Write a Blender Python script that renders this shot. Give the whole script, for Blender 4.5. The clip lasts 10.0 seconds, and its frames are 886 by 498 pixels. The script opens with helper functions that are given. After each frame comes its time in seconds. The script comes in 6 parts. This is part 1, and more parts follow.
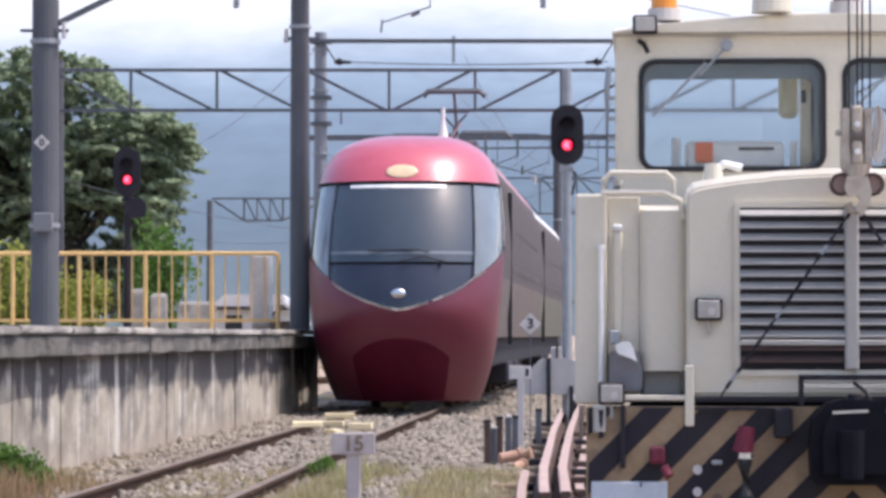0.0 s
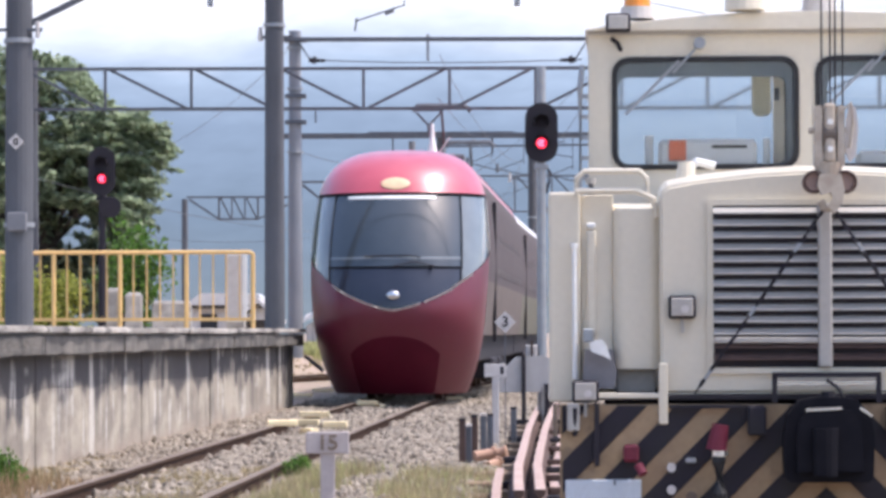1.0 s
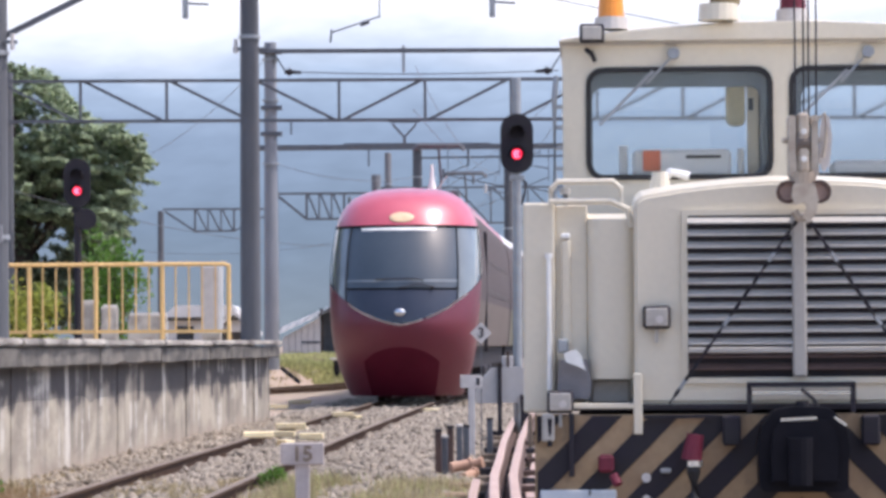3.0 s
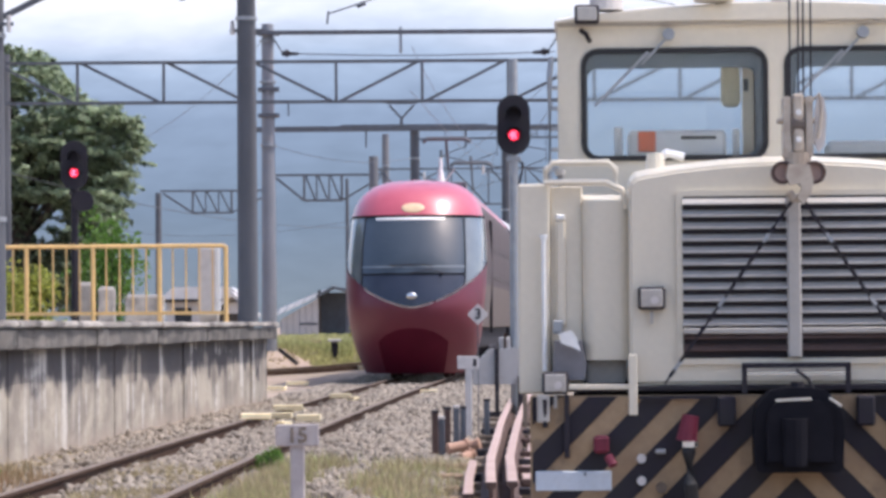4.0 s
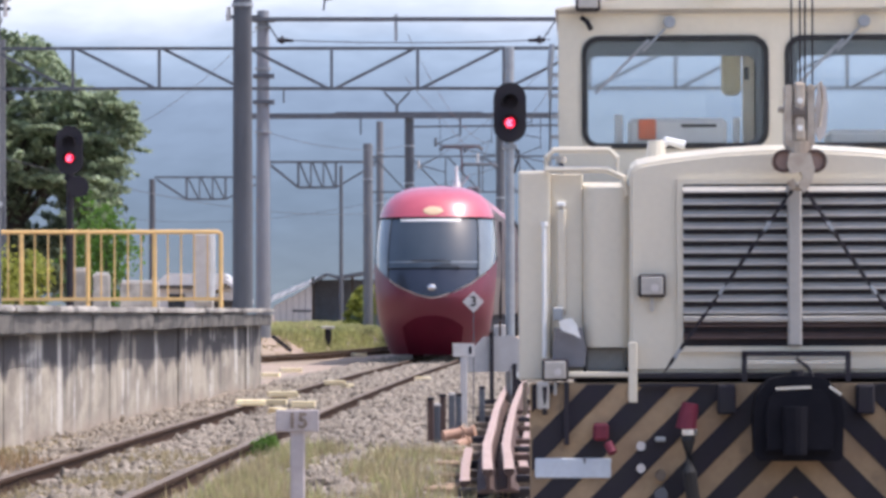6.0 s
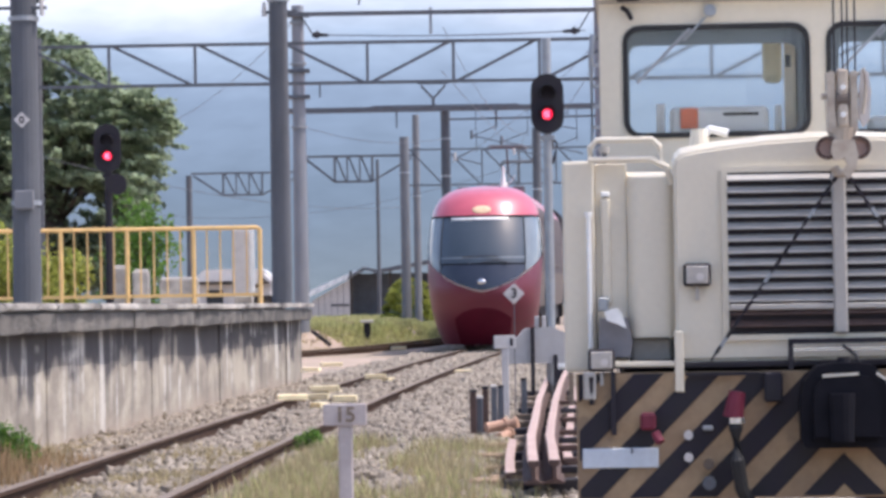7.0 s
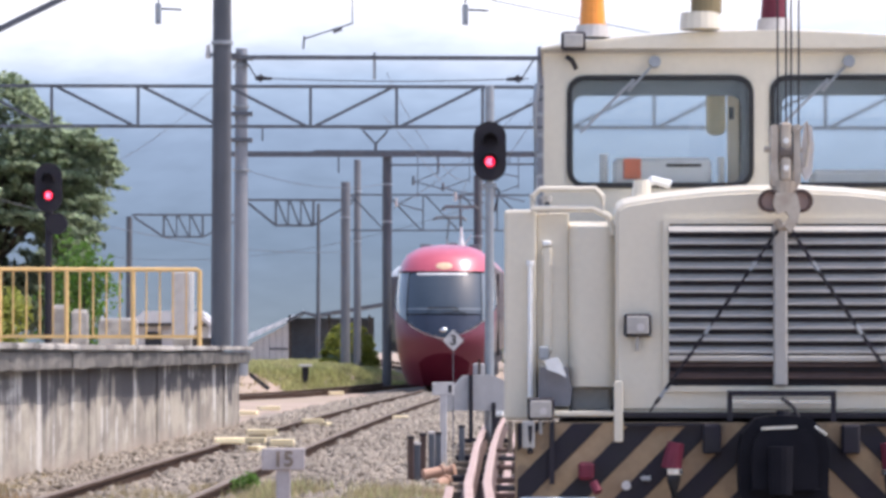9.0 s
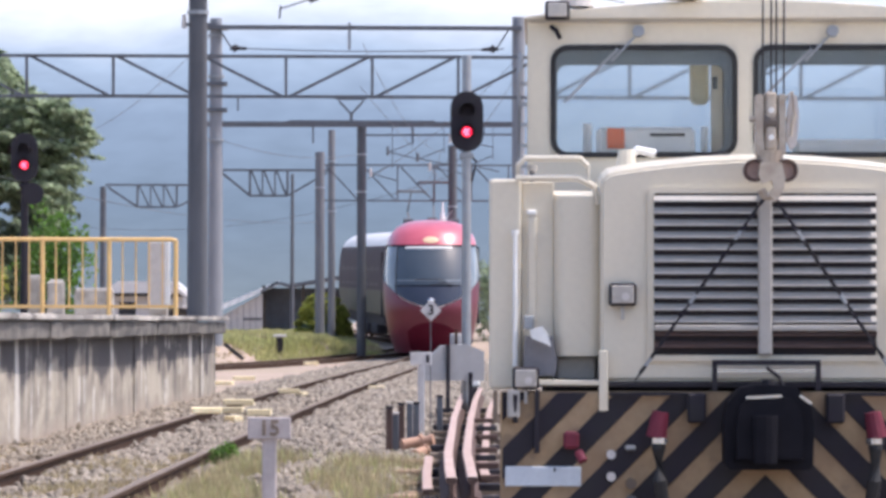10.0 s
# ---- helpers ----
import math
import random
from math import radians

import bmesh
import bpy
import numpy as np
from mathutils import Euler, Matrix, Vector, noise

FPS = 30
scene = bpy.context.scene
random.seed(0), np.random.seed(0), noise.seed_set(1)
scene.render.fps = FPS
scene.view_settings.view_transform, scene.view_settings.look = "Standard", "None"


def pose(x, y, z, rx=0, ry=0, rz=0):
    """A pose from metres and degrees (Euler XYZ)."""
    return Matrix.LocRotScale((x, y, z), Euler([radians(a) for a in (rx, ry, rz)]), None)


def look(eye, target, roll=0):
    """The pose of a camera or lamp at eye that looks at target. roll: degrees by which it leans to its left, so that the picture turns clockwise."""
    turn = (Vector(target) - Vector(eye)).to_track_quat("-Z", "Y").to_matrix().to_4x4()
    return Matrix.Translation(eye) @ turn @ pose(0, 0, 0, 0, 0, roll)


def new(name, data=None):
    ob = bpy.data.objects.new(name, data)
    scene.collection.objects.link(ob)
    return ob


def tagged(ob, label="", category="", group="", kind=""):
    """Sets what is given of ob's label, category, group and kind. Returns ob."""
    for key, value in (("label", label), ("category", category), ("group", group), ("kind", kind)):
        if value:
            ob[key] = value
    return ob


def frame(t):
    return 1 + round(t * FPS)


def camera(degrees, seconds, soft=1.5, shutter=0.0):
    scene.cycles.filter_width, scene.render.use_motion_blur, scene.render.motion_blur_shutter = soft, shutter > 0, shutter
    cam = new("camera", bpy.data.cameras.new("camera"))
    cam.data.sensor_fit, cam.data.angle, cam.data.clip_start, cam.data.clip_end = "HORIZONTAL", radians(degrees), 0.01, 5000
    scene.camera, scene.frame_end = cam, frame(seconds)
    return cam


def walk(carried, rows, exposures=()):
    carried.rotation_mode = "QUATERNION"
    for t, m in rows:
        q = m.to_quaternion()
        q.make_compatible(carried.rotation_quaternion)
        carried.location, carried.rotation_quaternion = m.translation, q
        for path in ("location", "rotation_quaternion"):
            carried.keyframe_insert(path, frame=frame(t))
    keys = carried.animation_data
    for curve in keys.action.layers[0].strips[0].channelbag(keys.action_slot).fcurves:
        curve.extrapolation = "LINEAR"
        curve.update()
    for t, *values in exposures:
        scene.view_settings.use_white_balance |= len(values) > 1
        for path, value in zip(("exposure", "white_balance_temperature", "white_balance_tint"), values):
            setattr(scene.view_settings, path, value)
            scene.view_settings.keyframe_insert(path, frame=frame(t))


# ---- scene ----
cam = camera(15.0, 10.0, soft=3.4)

# seconds, eye x, eye z, turn to the right, tilt up, roll (degrees): a hand-held long lens at one spot
VIEW = [
    (0.0, 0.000, 1.100, 0.0000, 1.4624, 0.000),
    (0.5, 0.006, 1.098, 0.3452, 1.2793, -0.051),
    (1.0, 0.008, 1.103, 0.4202, 1.4276, -0.181),
    (1.5, 0.007, 1.104, 0.8476, 1.3774, -0.191),
    (2.0, 0.011, 1.103, 0.7398, 1.3085, -0.171),
    (2.5, 0.015, 1.102, 0.8009, 1.6249, -0.393),
    (3.8, 0.026, 1.098, 0.8677, 1.5415, -0.267),
    (4.0, 0.030, 1.100, 0.8545, 1.3021, -0.446),
    (4.5, 0.030, 1.098, 0.4129, 1.0990, 0.054),
    (5.0, 0.026, 1.095, 1.0056, 0.9183, 0.087),
    (5.2, 0.026, 1.095, 1.0056, 0.9183, 0.087),
    (6.3, -0.011, 1.094, 1.0810, 1.1332, -0.299),
    (6.5, -0.012, 1.095, 1.3258, 1.0544, -0.657),
    (7.0, -0.037, 1.093, 0.3489, 0.9745, -0.949),
    (7.5, -0.044, 1.093, 0.3307, 1.3007, -0.804),
    (8.0, -0.048, 1.091, 1.1161, 0.9458, -0.439),
    (8.5, -0.046, 1.092, 0.9307, 1.4387, -0.171),
    (9.0, -0.045, 1.095, 1.3802, 1.7505, 0.056),
    (9.5, -0.051, 1.096, 1.2262, 1.7784, -0.079),
    (10.0, -0.098, 1.090, 1.8435, 1.2474, 0.077),
]


def aim(x, z, right, up, roll):
    eye = Vector((x, 0.0, z))
    a, b = radians(right), radians(up)
    way = Vector((math.tan(a), 1.0, math.tan(b)))
    return look(eye, eye + way * 50.0, roll)


walk(cam, [(t, aim(*r)) for t, *r in VIEW], exposures=[(t, e, 6350, 17) for t, e in ((0.0, 0.77), (0.5, 0.86), (1.0, 0.92), (2.5, 0.88), (3.8, 0.76), (4.5, 0.77), (6.5, 0.84), (7.0, 0.86), (8.5, 0.88), (10.0, 0.88))])

# ---- light ----
SUN = Vector((0.44, -0.05, 0.89)).normalized()
world = bpy.data.worlds.new("sky")
scene.world = world
world.use_nodes = True
sky = world.node_tree.nodes.new("ShaderNodeTexSky")
sky.sky_type = "NISHITA"
sky.sun_disc = False
sky.sun_elevation = math.asin(SUN.z)
sky.sun_rotation = math.atan2(SUN.x, SUN.y)
sky.air_density, sky.dust_density = 1.0, 2.5
back = world.node_tree.nodes["Background"]
back.inputs["Strength"].default_value = 0.15
world.node_tree.links.new(sky.outputs["Color"], back.inputs["Color"])
sun = new("sun", bpy.data.lights.new("sun", "SUN"))
sun.data.energy, sun.data.angle, sun.data.color = 2.3, radians(0.6), (1.0, 0.95, 0.86)
sun.matrix_world = look(SUN * 60, (0, 0, 0))


# ---- materials ----
def material(name, base, rough=0.7, metal=0.0, second=None, scale=6.0, fine=60.0, bump=0.0, stretch=(1, 1, 1), amount=0.6, coat=0.0,
             spot=None, spot_scale=3.0, spot_at=0.6, each=0.0, island=0.0, spec=0.5, coat_rough=0.08, hard=0.15):
    """Principled paint with broad and fine variation, optional blotches, relief and change from piece to piece."""
    m = bpy.data.materials.new(name)
    m.use_nodes = True
    t = m.node_tree
    b = t.nodes["Principled BSDF"]
    b.inputs["Roughness"].default_value, b.inputs["Metallic"].default_value = rough, metal
    b.inputs["Coat Weight"].default_value, b.inputs["Coat Roughness"].default_value = coat, coat_rough
    b.inputs["Specular IOR Level"].default_value = spec
    at = t.nodes.new("ShaderNodeTexCoord")
    mp = t.nodes.new("ShaderNodeMapping")
    mp.inputs["Scale"].default_value = stretch
    t.links.new(at.outputs["Object"], mp.inputs["Vector"])

    def noise_at(s, detail):
        n = t.nodes.new("ShaderNodeTexNoise")
        n.inputs["Scale"].default_value, n.inputs["Detail"].default_value = s, detail
        t.links.new(mp.outputs["Vector"], n.inputs["Vector"])
        return n.outputs["Fac"]

    def ramp(value, lo, hi):
        r = t.nodes.new("ShaderNodeMapRange")
        r.inputs["From Min"].default_value, r.inputs["From Max"].default_value = lo, hi
        t.links.new(value, r.inputs["Value"])
        return r.outputs["Result"]

    def mix(fac, a, c, k=1.0, kind="MIX"):
        x = t.nodes.new("ShaderNodeMix")
        x.data_type, x.blend_type = "RGBA", kind
        f = t.nodes.new("ShaderNodeMath")
        f.operation = "MULTIPLY"
        f.inputs[1].default_value = k
        if isinstance(fac, float):
            f.inputs[0].default_value = fac
        else:
            t.links.new(fac, f.inputs[0])
        t.links.new(f.outputs[0], x.inputs["Factor"])
        for sock, v in ((x.inputs["A"], a), (x.inputs["B"], c)):
            if isinstance(v, tuple):
                sock.default_value = (*v, 1)
            else:
                t.links.new(v, sock)
        return x.outputs["Result"]

    second = second or tuple(v * 0.72 for v in base)
    col = mix(ramp(noise_at(scale, 4), 0.5 - hard, 0.5 + hard), base, second, amount)
    col = mix(ramp(noise_at(fine, 3), 0.35, 0.7), col, tuple(v * 0.6 for v in base), 0.35 * amount)
    if spot:
        col = mix(ramp(noise_at(spot_scale, 5), spot_at, spot_at + 0.08), col, spot, 0.8)
    if each or island:
        src = t.nodes.new("ShaderNodeObjectInfo" if each else "ShaderNodeNewGeometry")
        val = src.outputs["Random"] if each else src.outputs["Random Per Island"]
        r = t.nodes.new("ShaderNodeMapRange")
        k = each or island
        r.inputs["To Min"].default_value, r.inputs["To Max"].default_value = 1 - k, 1 + k
        t.links.new(val, r.inputs["Value"])
        h = t.nodes.new("ShaderNodeHueSaturation")
        t.links.new(r.outputs["Result"], h.inputs["Value"])
        t.links.new(col, h.inputs["Color"])
        col = h.outputs["Color"]
    t.links.new(col, b.inputs["Base Color"])
    rr = t.nodes.new("ShaderNodeMapRange")
    rr.inputs["To Min"].default_value, rr.inputs["To Max"].default_value = max(0.02, rough - 0.1), min(1, rough + 0.1)
    t.links.new(noise_at(scale * 2, 3), rr.inputs["Value"])
    t.links.new(rr.outputs["Result"], b.inputs["Roughness"])
    if bump:
        bu = t.nodes.new("ShaderNodeBump")
        bu.inputs["Strength"].default_value, bu.inputs["Distance"].default_value = bump, 0.02
        t.links.new(noise_at(fine, 4), bu.inputs["Height"])
        t.links.new(bu.outputs["Normal"], b.inputs["Normal"])
    return m


def thin_leaf(m, share=0.3):
    """Lets part of the light through a leaf."""
    t = m.node_tree
    b, out = t.nodes["Principled BSDF"], t.nodes["Material Output"]
    tr, mx = t.nodes.new("ShaderNodeBsdfTranslucent"), t.nodes.new("ShaderNodeMixShader")
    src = b.inputs["Base Color"].links[0].from_socket
    t.links.new(src, tr.inputs["Color"])
    mx.inputs[0].default_value = share
    t.links.new(b.outputs[0], mx.inputs[1])
    t.links.new(tr.outputs[0], mx.inputs[2])
    t.links.new(mx.outputs[0], out.inputs[0])
    return m


def glass(name, tint=(0.8, 0.85, 0.85), rough=0.02):
    m = bpy.data.materials.new(name)
    m.use_nodes = True
    t = m.node_tree
    b = t.nodes["Principled BSDF"]
    b.inputs["Base Color"].default_value = (*tint, 1)
    b.inputs["Roughness"].default_value = rough
    b.inputs["Transmission Weight"].default_value = 1.0
    b.inputs["IOR"].default_value = 1.45
    return m


def glow(name, color, strength):
    m = bpy.data.materials.new(name)
    m.use_nodes = True
    b = m.node_tree.nodes["Principled BSDF"]
    b.inputs["Base Color"].default_value = (*color, 1)
    b.inputs["Emission Color"].default_value = (*color, 1)
    b.inputs["Emission Strength"].default_value = strength
    return m


GRAVEL = material("gravel", (0.285, 0.235, 0.19), 0.95, second=(0.20, 0.16, 0.125), scale=0.8, fine=22, bump=0.9, spot=(0.38, 0.35, 0.31), spot_scale=9, spot_at=0.58)
SOIL = material("dry_soil", (0.38, 0.29, 0.23), 0.95, second=(0.30, 0.25, 0.17), scale=0.25, fine=8, bump=0.6)
STONE = material("ballast_stone", (0.30, 0.257, 0.207), 0.9, second=(0.205, 0.168, 0.132), scale=0.9, fine=90, island=0.26)
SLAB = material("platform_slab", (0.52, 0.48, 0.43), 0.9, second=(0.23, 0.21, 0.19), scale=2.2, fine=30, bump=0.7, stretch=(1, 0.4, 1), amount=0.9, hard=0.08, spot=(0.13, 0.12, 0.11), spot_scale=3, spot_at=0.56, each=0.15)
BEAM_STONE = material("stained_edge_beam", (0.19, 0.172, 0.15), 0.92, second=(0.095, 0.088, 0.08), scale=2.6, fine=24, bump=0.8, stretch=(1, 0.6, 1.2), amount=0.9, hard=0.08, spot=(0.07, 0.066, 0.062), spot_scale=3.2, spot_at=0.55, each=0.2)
POLE = material("pole_concrete", (0.11, 0.115, 0.13), 0.85, second=(0.075, 0.08, 0.09), scale=3, fine=50, bump=0.2, stretch=(1, 1, 0.3))
POLE_LIGHT = material("pale_pole_concrete", (0.27, 0.28, 0.305), 0.85, second=(0.19, 0.20, 0.22), scale=3, fine=50, bump=0.2, stretch=(1, 1, 0.3))
POLE_MID = material("grey_pole_concrete", (0.19, 0.195, 0.21), 0.85, second=(0.14, 0.145, 0.16), scale=3, fine=50, bump=0.2, stretch=(1, 1, 0.3))
SIGN_DULL = material("faded_pinkish_sign", (0.46, 0.41, 0.40), 0.75, second=(0.38, 0.33, 0.32), scale=14, amount=0.7)
STEEL = material("painted_steel", (0.12, 0.13, 0.15), 0.6, 0.3, second=(0.09, 0.09, 0.10), scale=4)
GALV = material("galvanised_steel", (0.36, 0.38, 0.40), 0.5, 0.6, second=(0.27, 0.28, 0.30), scale=6)
BLACK = material("black_paint", (0.027, 0.023, 0.032), 0.75, spec=0.25, second=(0.03, 0.03, 0.03), scale=9)
RUBBER = material("black_rubber", (0.02, 0.02, 0.022), 0.7)
RAIL_RUST = material("rusty_rail", (0.078, 0.048, 0.034), 0.95, second=(0.05, 0.033, 0.025), scale=7, bump=0.3, spec=0.1)
RAIL_TOP = material("worn_rail_head", (0.20, 0.155, 0.12), 0.75, second=(0.13, 0.095, 0.07), scale=7)
PINK_RUST = material("weathered_rail", (0.42, 0.31, 0.275), 0.85, 0.1, second=(0.31, 0.215, 0.18), scale=5, fine=50, bump=0.3, each=0.15)
DARK_WEB = material("shadowy_rust", (0.10, 0.06, 0.05), 0.9, second=(0.06, 0.04, 0.035), scale=6, bump=0.3)
BROKEN_WOOD = material("broken_sleeper", (0.36, 0.25, 0.16), 0.9, second=(0.24, 0.16, 0.11), scale=6, bump=0.4, each=0.3)
SLEEPER = material("old_sleeper", (0.22, 0.17, 0.13), 0.95, second=(0.14, 0.11, 0.09), scale=4, bump=0.5, each=0.25)
PALE_WOOD = material("pale_timber", (0.94, 0.81, 0.52), 0.85, second=(0.84, 0.68, 0.40), scale=5, fine=60, bump=0.3, each=0.25)
CLAY = material("terracotta", (0.50, 0.31, 0.22), 0.85, second=(0.34, 0.19, 0.13), scale=7)
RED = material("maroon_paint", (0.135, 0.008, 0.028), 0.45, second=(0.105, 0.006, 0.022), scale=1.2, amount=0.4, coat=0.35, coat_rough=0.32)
# maroon darkened for the shade under the nose
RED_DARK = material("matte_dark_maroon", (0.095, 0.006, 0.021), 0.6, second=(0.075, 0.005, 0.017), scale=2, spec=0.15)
# lighter copy of the train red: sun and sky sheen put into the colour
RED_TOP = material("sunlit_train_red", (0.54, 0.095, 0.135), 0.38, second=(0.44, 0.06, 0.09), scale=2, amount=0.4, coat=0.8, coat_rough=0.2)
SIDE = material("grey_brown_side_paint", (0.115, 0.10, 0.105), 0.85, spec=0.15, second=(0.088, 0.077, 0.081), scale=1.5, amount=0.5)
SIDE_LOW = material("dull_beige_paint", (0.165, 0.14, 0.13), 0.8, spec=0.15, second=(0.13, 0.11, 0.10), scale=1.5, amount=0.5)
# side paint with the reflected grass put in as an olive tint
SIDE_GRASS_TINT = material("grass_tinted_side_paint", (0.15, 0.143, 0.112), 0.7, spec=0.2, second=(0.12, 0.115, 0.09), scale=1.5, amount=0.5)
ROOF_PALE = material("pale_roof_paint", (0.66, 0.64, 0.63), 0.35, second=(0.55, 0.53, 0.52), scale=2)
SCREEN = material("dark_windscreen", (0.035, 0.05, 0.065), 0.08, second=(0.05, 0.065, 0.08), scale=1.2, amount=0.8, coat=0.8)
SCREEN_LOW = material("dark_blue_panel", (0.020, 0.026, 0.045), 0.22, second=(0.03, 0.036, 0.055), scale=2, coat=0.4)
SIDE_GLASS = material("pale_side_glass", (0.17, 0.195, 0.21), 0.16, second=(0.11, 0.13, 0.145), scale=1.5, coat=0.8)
TRAIN_WINDOW = material("brown_tinted_window", (0.09, 0.075, 0.078), 0.6, spec=0.2)
WINDOW = material("tinted_window", (0.03, 0.033, 0.04), 0.3, spec=0.3)
WHITE = material("white_paint", (0.86, 0.86, 0.84), 0.45, second=(0.66, 0.66, 0.64), scale=4)
OFFWHITE = material("faded_white_paint", (0.60, 0.57, 0.55), 0.65, second=(0.48, 0.45, 0.43), scale=9, amount=0.7)
CHROME = material("bright_metal", (0.75, 0.76, 0.78), 0.2, 0.9)
CREAM = material("cream_paint", (0.69, 0.63, 0.51), 0.42, second=(0.62, 0.56, 0.445), scale=1.3, fine=35, amount=0.3, coat=0.22, coat_rough=0.16, spot=(0.55, 0.48, 0.37), spot_scale=3.5, spot_at=0.68)
CREAM_DULL = material("dull_cream_paint", (0.46, 0.435, 0.40), 0.5, second=(0.37, 0.35, 0.32), scale=3, fine=40, amount=0.7)
TAN = material("faded_warning_yellow", (0.37, 0.26, 0.15), 0.75, second=(0.24, 0.16, 0.10), scale=5, fine=40, amount=0.8, spot=(0.2, 0.14, 0.09), spot_scale=7, spot_at=0.62)
YELLOW = material("yellow_railing_paint", (0.74, 0.48, 0.19), 0.5, second=(0.62, 0.40, 0.16), scale=6)
ORANGE = material("orange_plastic", (0.88, 0.32, 0.05), 0.35)
LABEL_RED = material("orange_red_label", (0.85, 0.16, 0.06), 0.5)
RED_PLAIN = material("faded_red_paint", (0.17, 0.016, 0.038), 0.7, second=(0.09, 0.01, 0.022), scale=8)
LAMP_GLASS = material("lamp_glass", (0.46, 0.43, 0.39), 0.3, second=(0.33, 0.31, 0.30), scale=22, coat=0.6)
# pale tone carries the haze that lies over the tree
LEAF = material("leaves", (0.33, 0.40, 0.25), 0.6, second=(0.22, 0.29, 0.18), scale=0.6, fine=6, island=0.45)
LEAF_YELLOW = material("yellow_green_leaves", (0.36, 0.38, 0.08), 0.6, second=(0.25, 0.29, 0.06), scale=1.5, fine=8, island=0.4)
LEAF_GREEN = material("fresh_green_leaves", (0.12, 0.24, 0.04), 0.6, second=(0.08, 0.16, 0.03), scale=2, fine=8, island=0.4)
# darker copy of the leaves: shade inside the crown put into the colour
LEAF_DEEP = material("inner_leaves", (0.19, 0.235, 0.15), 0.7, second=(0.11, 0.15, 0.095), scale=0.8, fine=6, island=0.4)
WEED_RUST = material("rust_brown_weed", (0.38, 0.25, 0.15), 0.85, second=(0.27, 0.23, 0.11), scale=2, fine=8, island=0.4)
BARK = material("bark", (0.07, 0.055, 0.045), 0.95, second=(0.04, 0.035, 0.03), scale=5, bump=0.7)
GRASS_DRY = material("dry_grass", (0.46, 0.375, 0.23), 0.8, second=(0.34, 0.30, 0.15), scale=1.2, fine=5, island=0.4)
GRASS = material("green_grass", (0.40, 0.42, 0.17), 0.8, second=(0.48, 0.44, 0.22), scale=0.5, fine=3, island=0.4)
REVEAL = material("blue_grey_reveal", (0.15, 0.175, 0.20), 0.6, second=(0.11, 0.13, 0.15), scale=5)
GREY_BOX = material("mid_grey_casting", (0.22, 0.21, 0.22), 0.6, second=(0.13, 0.125, 0.135), scale=9)
CAB_GLASS = glass("cab_glass", (0.97, 0.99, 1.0))
RED_LED = glow("lit_red_lamp", (0.9, 0.012, 0.06), 0.8)
RED_CORE = glow("lit_red_centre", (1.0, 0.16, 0.26), 2.6)
for leafy in (LEAF, LEAF_DEEP, WEED_RUST, LEAF_YELLOW, LEAF_GREEN, GRASS, GRASS_DRY):
    thin_leaf(leafy, 0.52)


